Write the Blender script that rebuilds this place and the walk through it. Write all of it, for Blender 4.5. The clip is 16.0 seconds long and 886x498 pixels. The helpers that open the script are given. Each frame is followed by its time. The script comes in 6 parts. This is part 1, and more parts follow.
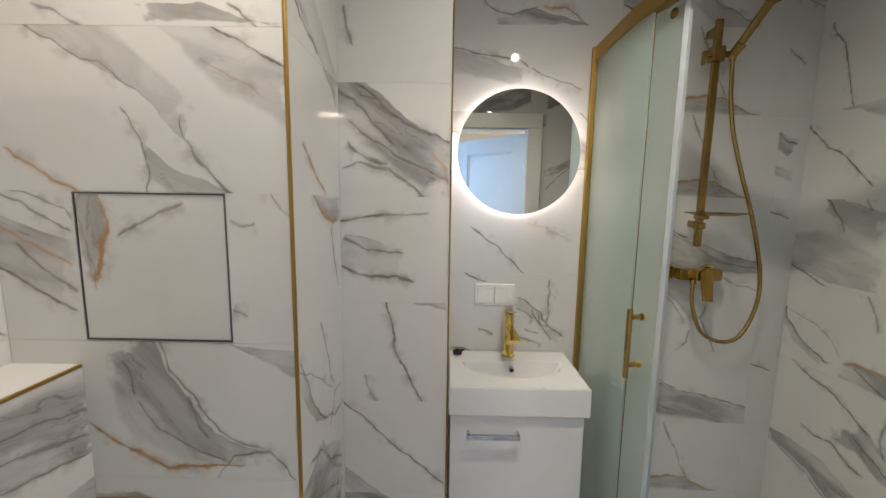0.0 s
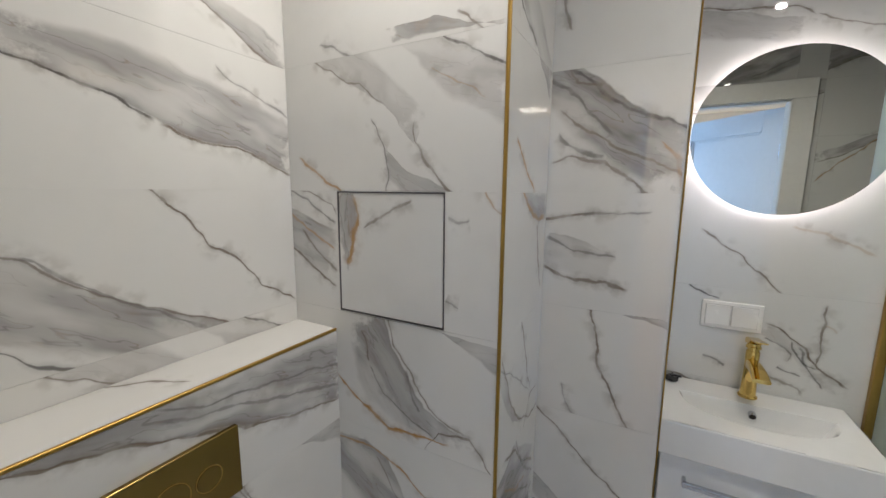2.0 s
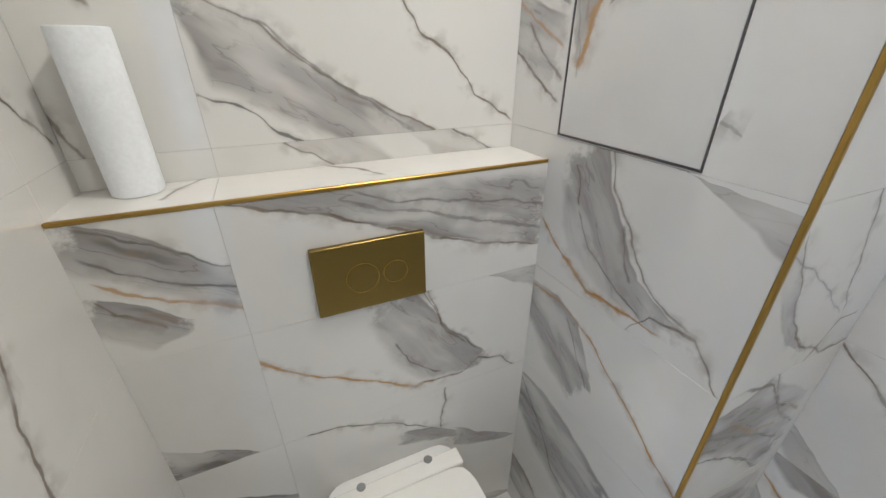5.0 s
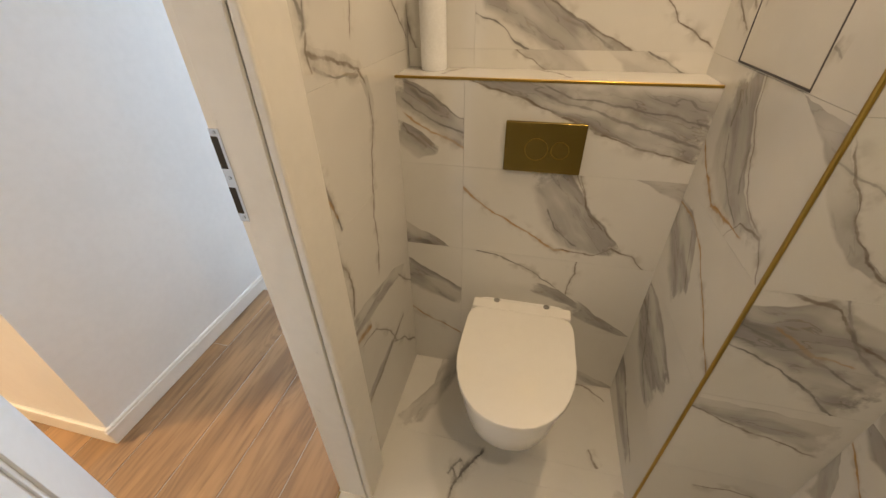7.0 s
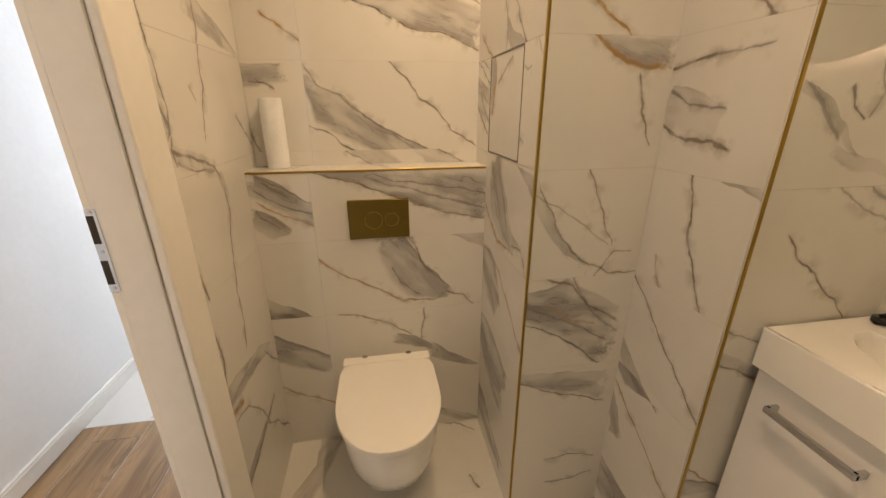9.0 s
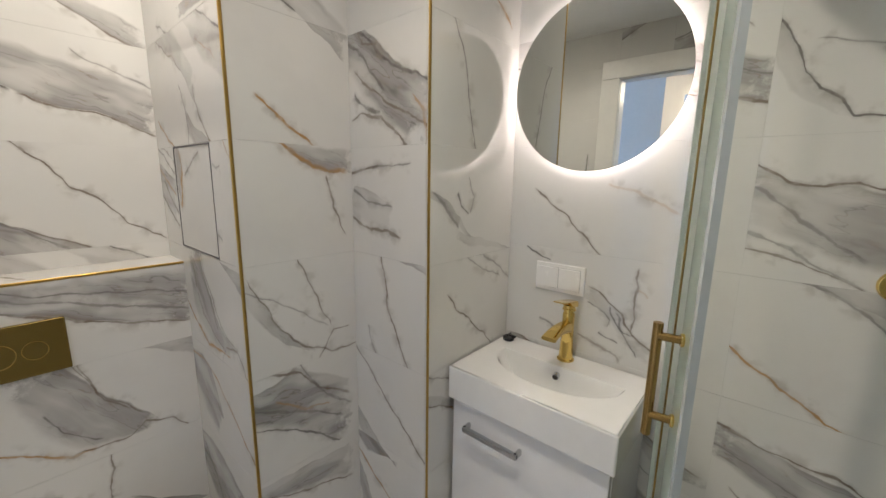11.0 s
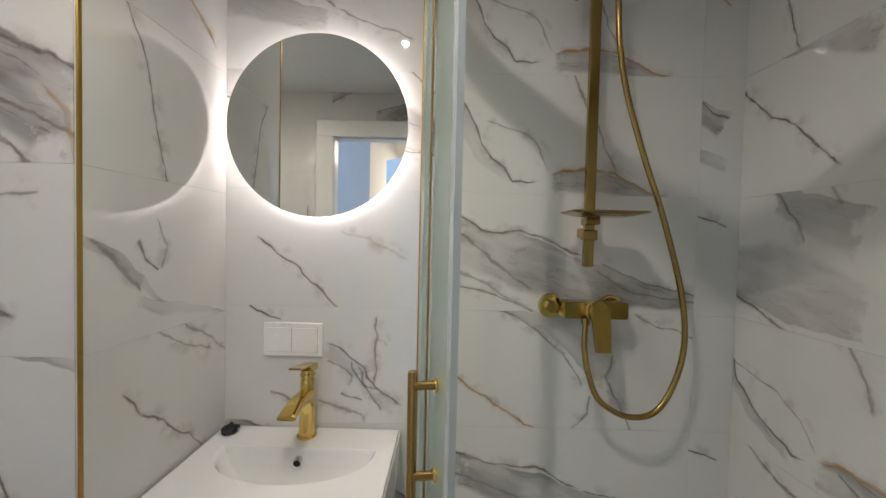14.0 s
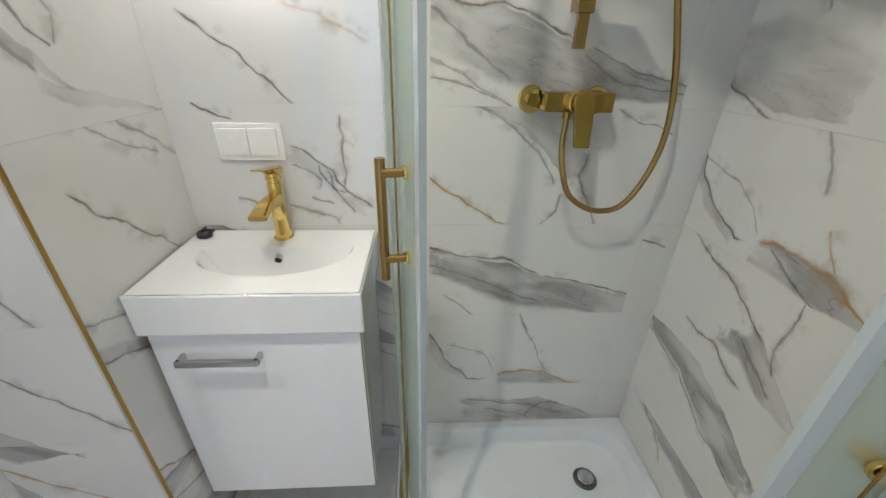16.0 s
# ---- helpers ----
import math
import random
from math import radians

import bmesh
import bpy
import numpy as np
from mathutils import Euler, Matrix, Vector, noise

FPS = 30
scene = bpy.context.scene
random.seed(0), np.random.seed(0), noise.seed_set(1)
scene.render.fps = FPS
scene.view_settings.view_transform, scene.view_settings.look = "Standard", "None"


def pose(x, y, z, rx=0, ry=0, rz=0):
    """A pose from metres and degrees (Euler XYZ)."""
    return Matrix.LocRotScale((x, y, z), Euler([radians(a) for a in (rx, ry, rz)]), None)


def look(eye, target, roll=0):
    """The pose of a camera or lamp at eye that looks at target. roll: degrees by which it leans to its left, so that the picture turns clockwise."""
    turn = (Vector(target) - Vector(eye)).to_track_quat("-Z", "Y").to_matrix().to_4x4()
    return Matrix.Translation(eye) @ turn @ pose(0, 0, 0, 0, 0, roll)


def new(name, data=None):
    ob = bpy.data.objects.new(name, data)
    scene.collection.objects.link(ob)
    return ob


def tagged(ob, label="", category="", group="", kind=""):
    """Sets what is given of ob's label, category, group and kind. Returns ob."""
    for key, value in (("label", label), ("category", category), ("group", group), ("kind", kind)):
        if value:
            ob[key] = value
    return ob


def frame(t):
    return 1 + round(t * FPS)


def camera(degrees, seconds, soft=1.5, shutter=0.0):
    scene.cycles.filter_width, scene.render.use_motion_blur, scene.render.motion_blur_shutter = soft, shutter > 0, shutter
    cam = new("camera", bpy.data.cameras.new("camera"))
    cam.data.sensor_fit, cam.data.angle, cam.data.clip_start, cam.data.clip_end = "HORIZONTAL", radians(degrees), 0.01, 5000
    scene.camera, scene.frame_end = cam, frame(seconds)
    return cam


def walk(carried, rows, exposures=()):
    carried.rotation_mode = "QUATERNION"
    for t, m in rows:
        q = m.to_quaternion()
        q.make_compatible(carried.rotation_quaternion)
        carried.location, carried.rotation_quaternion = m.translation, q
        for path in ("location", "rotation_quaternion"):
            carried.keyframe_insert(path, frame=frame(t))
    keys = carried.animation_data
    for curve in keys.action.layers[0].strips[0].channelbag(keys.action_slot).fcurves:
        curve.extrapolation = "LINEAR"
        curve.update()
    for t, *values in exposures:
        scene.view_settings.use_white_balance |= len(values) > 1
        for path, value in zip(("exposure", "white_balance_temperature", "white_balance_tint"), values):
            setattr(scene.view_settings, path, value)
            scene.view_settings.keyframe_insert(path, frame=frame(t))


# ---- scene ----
cam = camera(98.5, 16.0)
PATH = [
    (0, (0.188, 0.286, 1.501), (0.165, 2.269, 1.243), 0.9),
    (0.5, (0.194, 0.288, 1.509), (-0.153, 2.239, 1.239), 0.7),
    (1, (0.181, 0.312, 1.531), (-0.392, 2.207, 1.251), 0.7),
    (1.5, (0.146, 0.329, 1.51), (-0.616, 2.158, 1.238), 0.6),
    (2, (0.135, 0.322, 1.507), (-0.81, 2.059, 1.208), 0.5),
    (2.5, (0.109, 0.314, 1.484), (-1.03, 1.919, 1.133), 0.5),
    (3, (0.093, 0.33, 1.468), (-1.206, 1.793, 1.055), 0.5),
    (3.5, (0.126, 0.353, 1.462), (-1.337, 1.628, 0.981), 0.3),
    (4, (0.15, 0.392, 1.427), (-1.415, 1.508, 0.875), 0.2),
    (4.5, (0.129, 0.442, 1.384), (-1.468, 1.435, 0.703), 0.0),
    (5, (0.076, 0.499, 1.354), (-1.548, 1.22, 0.437), -0.2),
    (5.2, (0.079, 0.512, 1.347), (-1.543, 1.058, 0.312), -0.5),
    (7.3, (0.588, 0.622, 1.36), (-1.009, 0.196, 0.234), -1.0),
    (7.5, (0.625, 0.636, 1.36), (-0.99, 0.232, 0.251), -0.6),
    (8, (0.712, 0.665, 1.365), (-0.995, 0.338, 0.376), -0.4),
    (8.5, (0.748, 0.632, 1.372), (-1.075, 0.589, 0.55), -0.2),
    (9, (0.788, 0.637, 1.352), (-1.063, 0.946, 0.659), -0.2),
    (9.5, (0.818, 0.667, 1.343), (-0.973, 1.283, 0.699), -0.1),
    (10, (0.833, 0.698, 1.344), (-0.818, 1.642, 0.723), -0.2),
    (10.2, (0.838, 0.69, 1.359), (-0.726, 1.775, 0.745), -0.2),
    (12.3, (0.792, 0.658, 1.481), (0.028, 2.506, 1.514), 0.6),
    (12.5, (0.771, 0.667, 1.485), (0.115, 2.555, 1.541), 0.7),
    (13, (0.747, 0.702, 1.48), (0.293, 2.648, 1.558), 0.8),
    (13.5, (0.75, 0.741, 1.451), (0.604, 2.734, 1.534), 1.0),
    (14, (0.762, 0.766, 1.405), (0.743, 2.765, 1.348), 1.3),
    (14.5, (0.765, 0.773, 1.388), (0.789, 2.745, 1.053), 1.2),
    (15, (0.774, 0.793, 1.364), (0.823, 2.727, 0.856), 1.3),
    (15.5, (0.781, 0.809, 1.345), (0.859, 2.663, 0.601), 1.3),
    (16, (0.775, 0.803, 1.335), (0.884, 2.575, 0.414), 1.3),
]
EXPOSURES = [
    (0.0, -0.42, 6400, 11), (0.6, -0.54, 6150, 10), (2.5, -0.60, 6000, 10), (3.6, -0.30, 5950, 10), (5.2, -0.05, 5950, 9), (6.8, -0.52, 10000, 16), (8.2, -0.54, 10400, 18), (8.8, -0.54, 12000, 21),
    (9.4, -0.50, 12000, 21), (9.95, -0.52, 6900, 11), (12.3, -0.30, 6350, 11), (13.0, -0.34, 6300, 11), (14.0, -0.42, 6200, 11), (15.0, -0.36, 6200, 10), (15.5, -0.22, 6150, 9), (16.0, 0.08, 5950, 7)]
walk(cam, [(t, look(eye, target, roll)) for t, eye, target, roll in PATH], EXPOSURES)

# ---- plan, in metres ----
CEIL = 2.31
X_BACK, X_LEDGE, X_RET, X_SIDE, X_RIGHT = -0.70, -0.555, -0.112, 0.195, 1.50
Y_SOUTH, Y_HATCH, Y_COL, Y_MIRROR = 0.205, 1.02, 1.347, 1.74
Z_LEDGE = 1.155
DOOR_L, DOOR_R, DOOR_H, Y_HALL = 0.04, 0.76, 2.02, 0.121
HALL_Y, HALL_X, HALL_CEIL = -0.755, 0.068, 2.55

# ---- world and lights ----
world = bpy.data.worlds.new("world")
scene.world = world
world.use_nodes = True
sky = world.node_tree.nodes.new("ShaderNodeTexSky")
sky.sky_type, sky.sun_disc, sky.sun_elevation, sky.sun_rotation = "NISHITA", False, radians(35), radians(200)
world.node_tree.links.new(sky.outputs[0], world.node_tree.nodes["Background"].inputs[0])
world.node_tree.nodes["Background"].inputs[1].default_value = 0.1


def lamp(name, kind, place, energy, colour, size=0.1, size_y=None, target=None, spot=None, blend=0.5):
    data = bpy.data.lights.new(name, kind)
    data.energy, data.color = energy, colour
    if kind == "AREA":
        data.size = size
        data.shape = "RECTANGLE" if size_y else "DISK"
        if size_y:
            data.size_y = size_y
    else:
        data.shadow_soft_size = size
    if kind == "SPOT":
        data.spot_size, data.spot_blend = radians(spot), blend
    ob = new(name, data)
    ob.matrix_world = look(place, target or (place[0], place[1] + 1e-4, place[2] - 1))
    return ob


SPOTS = [(0.55, 0.93), (-0.24, 0.90)]
for sx, sy in SPOTS:
    lamp("spot_lamp", "SPOT", (sx, sy, CEIL - 0.012), 35, (1.0, 0.90, 0.76), 0.014, spot=173, blend=1.0)
lamp("hall_window_lamp", "AREA", (-2.9, -0.35, 1.45), 92, (0.44, 0.66, 1.0), 1.0, 1.7, target=(0, -0.5, 1.2))
lamp("room_lamp", "AREA", (0.95, -2.2, 2.45), 75, (1.0, 0.85, 0.66), 0.3)


# ---- materials ----
def nodes_of(name):
    m = bpy.data.materials.new(name)
    m.use_nodes = True
    return m, m.node_tree, m.node_tree.nodes["Principled BSDF"]


class Net:
    """Short ways to add nodes to one tree."""

    def __init__(self, tree):
        self.t = tree

    def add(self, kind, **values):
        n = self.t.nodes.new(kind)
        for k, v in values.items():
            setattr(n, k, v)
        return n

    def put(self, socket, value):
        if isinstance(value, bpy.types.NodeSocket):
            self.t.links.new(value, socket)
        else:
            socket.default_value = value

    def math(self, op, a, b=0.0, c=0.0):
        n = self.add("ShaderNodeMath", operation=op)
        for s, v in zip(n.inputs, (a, b, c)):
            self.put(s, v)
        return n.outputs[0]

    def dot(self, a, b):
        n = self.add("ShaderNodeVectorMath", operation="DOT_PRODUCT")
        self.put(n.inputs[0], a), self.put(n.inputs[1], b)
        return n.outputs["Value"]

    def vec(self, op, a, b):
        n = self.add("ShaderNodeVectorMath", operation=op)
        self.put(n.inputs[0], a), self.put(n.inputs[1], b)
        return n.outputs[0]

    def noise(self, vector, scale, detail=3.0, rough=0.5, colour=False):
        n = self.add("ShaderNodeTexNoise")
        self.put(n.inputs["Vector"], vector)
        n.inputs["Scale"].default_value, n.inputs["Detail"].default_value, n.inputs["Roughness"].default_value = scale, detail, rough
        return n.outputs["Color" if colour else "Fac"]

    def ramp(self, value, a, b, to_a=0.0, to_b=1.0, smooth=True):
        n = self.add("ShaderNodeMapRange", interpolation_type="SMOOTHSTEP" if smooth else "LINEAR")
        self.put(n.inputs["Value"], value), self.put(n.inputs["From Min"], a), self.put(n.inputs["From Max"], b)
        self.put(n.inputs["To Min"], to_a), self.put(n.inputs["To Max"], to_b)
        return n.outputs["Result"]

    def mix(self, fac, a, b):
        n = self.add("ShaderNodeMix", data_type="RGBA")
        self.put(n.inputs[0], fac)
        self.put(n.inputs[6], a if isinstance(a, bpy.types.NodeSocket) else (*a, 1))
        self.put(n.inputs[7], b if isinstance(b, bpy.types.NodeSocket) else (*b, 1))
        return n.outputs[2]

    def curve(self, value, points):
        n = self.add("ShaderNodeFloatCurve")
        c = n.mapping.curves[0]
        c.points[0].location, c.points[-1].location = points[0], points[-1]
        for p in points[1:-1]:
            c.points.new(*p)
        for p in c.points:
            p.handle_type = "VECTOR"
        n.mapping.update()
        self.put(n.inputs["Value"], value)
        return n.outputs[0]

    def bump(self, bsdf, height, strength, distance):
        n = self.add("ShaderNodeBump")
        n.inputs["Strength"].default_value, n.inputs["Distance"].default_value = strength, distance
        self.put(n.inputs["Height"], height)
        self.put(bsdf.inputs["Normal"], n.outputs[0])


DARK, BROWN, GREY, GOLD = (0.070, 0.060, 0.056), (0.135, 0.093, 0.062), (0.160, 0.148, 0.144), (0.40, 0.205, 0.045)
WHITE = (0.71, 0.70, 0.675)


def chord(points):
    a, b = np.array(points[0], float), np.array(points[-1], float)
    length = np.linalg.norm(b - a)
    way = (b - a) / length
    return a, length, way, np.array((-way[1], way[0]))


def in_chord(points, a, length, way, side, span=0.8):
    rows = sorted((float((np.array(p) - a) @ way / length), 0.5 + float((np.array(p) - a) @ side) / span) for p in points)
    return [(min(max(t, 0.0), 1.0), min(max(o, 0.0), 1.0)) for t, o in rows]


def marble(name, veins=(), bands=(), rough=0.022, seed=0.0, white=WHITE):
    """Glazed marble-look porcelain. veins: (points, half width, colour, strength); bands: (edge, other edge, strength), all in metres on the tile."""
    m, tree, bsdf = nodes_of(name)
    g = Net(tree)
    place = g.add("ShaderNodeTexCoord").outputs["Object"]
    away = g.vec("ADD", place, (seed, seed * 0.7, 0.0))
    wob = g.vec("SUBTRACT", g.noise(away, 9.0, 2.0, 0.5, True), (0.5, 0.5, 0.5))
    mid = g.vec("SUBTRACT", g.noise(away, 26.0, 1.5, 0.5, True), (0.5, 0.5, 0.5))
    fine = g.vec("SUBTRACT", g.noise(away, 80.0, 2.0, 0.5, True), (0.5, 0.5, 0.5))
    p = g.vec("ADD", place, g.vec("MULTIPLY", wob, (0.030, 0.030, 0.0)))
    p = g.vec("ADD", p, g.vec("MULTIPLY", mid, (0.012, 0.012, 0.0)))
    p = g.vec("ADD", p, g.vec("MULTIPLY", fine, (0.0018, 0.0018, 0.0)))
    cloud_raw = g.noise(away, 5.0, 4.0, 0.6)
    cloud = g.ramp(cloud_raw, 0.45, 0.70)
    blot = g.noise(away, 24.0, 4.0, 0.65)
    colour = g.mix(g.math("MULTIPLY", cloud, 0.16), white, (0.55, 0.54, 0.53))

    def frame_of(points):
        a, length, way, side = chord(points)
        t = g.math("MULTIPLY_ADD", g.dot(p, (way[0], way[1], 0.0)), 1 / length, -float(a @ way) / length)
        o = g.math("ADD", g.dot(p, (side[0], side[1], 0.0)), -float(a @ side))
        return a, length, way, side, t, o

    def offset(t, points, fr):
        return g.math("MULTIPLY_ADD", g.curve(t, in_chord(points, *fr)), 0.8, -0.4)

    for edge, other, strength in bands:
        a, length, way, side, t, o = frame_of(edge)
        f1, f2 = offset(t, edge, (a, length, way, side)), offset(t, other, (a, length, way, side))
        span = g.math("SUBTRACT", f2, f1)
        r = g.math("DIVIDE", g.math("SUBTRACT", o, f1), span)
        inside = g.math("MULTIPLY", g.ramp(r, 0.0, 0.04), g.ramp(r, 1.0, 0.80))
        te = g.math("MULTIPLY_ADD", g.math("SUBTRACT", blot, 0.5), 0.5, t)
        inside = g.math("MULTIPLY", inside, g.math("MULTIPLY", g.ramp(te, -0.02, 0.10), g.ramp(te, 1.02, 0.90)))
        cmb = g.add("ShaderNodeCombineXYZ")
        g.put(cmb.inputs[0], g.math("MULTIPLY", t, length * 5)), g.put(cmb.inputs[1], g.math("MULTIPLY", o, 26.0)), g.put(cmb.inputs[2], seed)
        streak = g.noise(cmb.outputs[0], 1.0, 3.0, 0.5)
        island = g.ramp(g.noise(g.vec("MULTIPLY", cmb.outputs[0], (0.9, 0.5, 1.0)), 1.0, 2.0, 0.5), 0.36, 0.56, 0.42, 1.0)
        hair = g.ramp(g.math("ABSOLUTE", g.math("SUBTRACT", streak, 0.52)), 0.0, 0.016, 1.0, 0.0)
        edge_on = g.math("MULTIPLY", g.ramp(r, 0.12, 0.0), 0.6)
        amount = g.math("MULTIPLY", inside, g.ramp(streak, 0.25, 0.65, 0.66 * strength, 1.0 * strength))
        amount = g.math("MULTIPLY", amount, island)
        dark = g.math("MAXIMUM", g.math("MAXIMUM", g.math("MULTIPLY", hair, 0.75), edge_on), g.ramp(streak, 0.58, 0.75, 0.0, 0.8))
        tone = g.mix(dark, (0.285, 0.272, 0.268), g.mix(g.ramp(blot, 0.48, 0.6), (0.105, 0.095, 0.09), (0.17, 0.11, 0.065)))
        colour = g.mix(amount, colour, tone)
    fade = g.ramp(g.noise(away, 17.0, 3.0, 0.6), 0.34, 0.56, 0.50, 1.0)
    near = None
    for points, half, tint, strength in veins:
        a, length, way, side, t, o = frame_of(points)
        d = g.math("ABSOLUTE", g.math("SUBTRACT", o, offset(t, points, (a, length, way, side))))
        wide = g.math("MULTIPLY", g.ramp(blot, 0.3, 0.7, 0.45, 1.7), half)
        ends = g.ramp(g.math("ABSOLUTE", g.math("SUBTRACT", t, 0.5)), 0.42, 0.5, 1.0, 0.0)
        q = g.math("DIVIDE", d, wide)
        core = g.math("MULTIPLY", g.math("MULTIPLY", g.ramp(q, 0.3, 1.15, 1.0, 0.0), strength), fade)
        soft = g.math("MULTIPLY", g.ramp(q, 0.0, 3.6, 1.0, 0.0), 0.36 * strength)
        around = g.math("MULTIPLY", g.ramp(d, 0.0, 0.035, 1.0, 0.0), ends)
        near = around if near is None else g.math("MAXIMUM", near, around)
        colour = g.mix(g.math("MULTIPLY", soft, ends), colour, tuple(0.5 * k + 0.17 for k in tint))
        colour = g.mix(g.math("MULTIPLY", core, ends), colour, tint)
    if near is not None:
        wash = g.ramp(g.noise(place, 22.0, 3.0, 0.5), 0.50, 0.66)
        colour = g.mix(g.math("MULTIPLY", g.math("MULTIPLY", wash, 0.38), near), colour, (0.27, 0.24, 0.21))
    g.put(bsdf.inputs["Base Color"], colour)
    g.put(bsdf.inputs["Roughness"], g.ramp(g.noise(away, 90.0, 2.0), 0.3, 0.7, rough * 0.8, rough * 1.3))
    bsdf.inputs["IOR"].default_value = 1.8
    g.bump(bsdf, g.noise(away, 3.0, 2.0), 0.02, 0.01)
    return m


def plain(name, colour, rough, metal=0.0, vary=0.06, grain=40.0, relief=0.0, coat=0.0, emit=None, power=0.0):
    m, tree, bsdf = nodes_of(name)
    g = Net(tree)
    place = g.add("ShaderNodeTexCoord").outputs["Object"]
    n1, n2 = g.noise(place, grain, 3.0), g.noise(place, grain * 0.12, 2.0)
    both = g.math("MULTIPLY_ADD", n1, 0.5, g.math("MULTIPLY", n2, 0.5))
    g.put(bsdf.inputs["Base Color"], g.mix(g.ramp(both, 0.35, 0.65), tuple(c * (1 - vary) for c in colour), tuple(min(1.0, c * (1 + vary)) for c in colour)))
    g.put(bsdf.inputs["Roughness"], g.ramp(n1, 0.2, 0.8, rough * (0.97 if metal else 0.85), rough * (1.03 if metal else 1.15)))
    bsdf.inputs["Metallic"].default_value = metal
    bsdf.inputs["Coat Weight"].default_value = coat
    bsdf.inputs["Coat Roughness"].default_value = 0.04
    if relief:
        g.bump(bsdf, n1, relief, 0.002)
    if emit:
        bsdf.inputs["Emission Color"].default_value = (*emit, 1)
        bsdf.inputs["Emission Strength"].default_value = power
    return m


M = {
    "grout": plain("grout", (0.66, 0.65, 0.63), 0.8, relief=0.1),
    "plaster": plain("plaster", (0.80, 0.80, 0.79), 0.75, vary=0.02, relief=0.08),
    "gold": plain("polished_gold", (0.74, 0.53, 0.17), 0.05, 1.0, 0.01),
    "brushed": plain("brushed_gold", (0.40, 0.26, 0.092), 0.20, 1.0, 0.015, 120.0),
    "mixer": plain("warm_satin_gold", (0.42, 0.27, 0.075), 0.17, 1.0, 0.015, 150.0),
    "satin": plain("satin_gold", (0.28, 0.195, 0.06), 0.26, 1.0, 0.015, 150.0),
    "trim": plain("gold_trim", (0.42, 0.268, 0.072), 0.40, 1.0, 0.015),
    "dark_metal": plain("dark_metal", (0.16, 0.15, 0.16), 0.35, 1.0),
    "chrome": plain("chrome", (0.62, 0.63, 0.65), 0.10, 1.0, 0.02),
    "grey_metal": plain("brushed_grey_metal", (0.52, 0.53, 0.55), 0.25, 1.0, 0.04),
    "ceramic": plain("white_ceramic", (0.86, 0.86, 0.85), 0.035, vary=0.01, coat=0.6),
    "seat": plain("seat_plastic", (0.85, 0.84, 0.81), 0.09, vary=0.01, coat=0.3),
    "acrylic": plain("white_acrylic", (0.68, 0.71, 0.74), 0.07, vary=0.01, coat=0.3),
    "lacquer": plain("white_lacquer", (0.84, 0.84, 0.85), 0.08, vary=0.01, coat=0.5),
    "paint": plain("white_door_paint", (0.80, 0.79, 0.76), 0.32, vary=0.02, relief=0.05),
    "door": plain("pale_door_paint", (0.78, 0.82, 0.86), 0.32, vary=0.02, relief=0.05),
    # grey that paints the shade around the switch rockers
    "gap": plain("painted_gap_shade", (0.50, 0.49, 0.48), 0.6),
    "plastic": plain("white_plastic", (0.86, 0.85, 0.83), 0.25, vary=0.01),
    "black": plain("black_plastic", (0.02, 0.02, 0.022), 0.3),
    # near-black painted for the shade inside holes that are not cut
    "hole_shade": plain("painted_recess_shade", (0.03, 0.025, 0.02), 0.8),
    "paper": plain("tissue_paper", (0.82, 0.85, 0.88), 0.9, vary=0.04, grain=160.0, relief=0.2),
    "card": plain("cardboard", (0.40, 0.33, 0.25), 0.9),
    "glow": plain("led_glow", (1, 1, 1), 0.5, emit=(1.0, 0.87, 0.82), power=9.8),
    "bulb": plain("bulb_glow", (1, 1, 1), 0.5, emit=(1.0, 0.93, 0.82), power=14.0),
    "wall_paint": plain("hall_wall_paint", (0.78, 0.79, 0.80), 0.6, vary=0.02, relief=0.06),
}


def mirror_glass():
    m, tree, bsdf = nodes_of("mirror_glass")
    g = Net(tree)
    place = g.add("ShaderNodeTexCoord").outputs["Object"]
    g.put(bsdf.inputs["Base Color"], g.mix(g.noise(place, 3.0), (0.66, 0.68, 0.655), (0.70, 0.715, 0.69)))
    bsdf.inputs["Metallic"].default_value, bsdf.inputs["Roughness"].default_value = 1.0, 0.005
    return m


def frosted_glass():
    m, tree, bsdf = nodes_of("frosted_glass")
    g = Net(tree)
    place = g.add("ShaderNodeTexCoord").outputs["Object"]
    g.put(bsdf.inputs["Base Color"], g.mix(g.noise(place, 2.0), (0.80, 0.92, 0.87), (0.86, 0.95, 0.91)))
    bsdf.inputs["Roughness"].default_value = 0.38
    bsdf.inputs["Transmission Weight"].default_value = 0.93
    bsdf.inputs["IOR"].default_value = 1.45
    return m


def clear_plastic():
    m, tree, bsdf = nodes_of("seal_plastic")
    g = Net(tree)
    place = g.add("ShaderNodeTexCoord").outputs["Object"]
    g.put(bsdf.inputs["Base Color"], g.mix(g.noise(place, 30.0), (0.66, 0.73, 0.75), (0.74, 0.80, 0.82)))
    bsdf.inputs["Roughness"].default_value, bsdf.inputs["Transmission Weight"].default_value = 0.22, 0.35
    return m


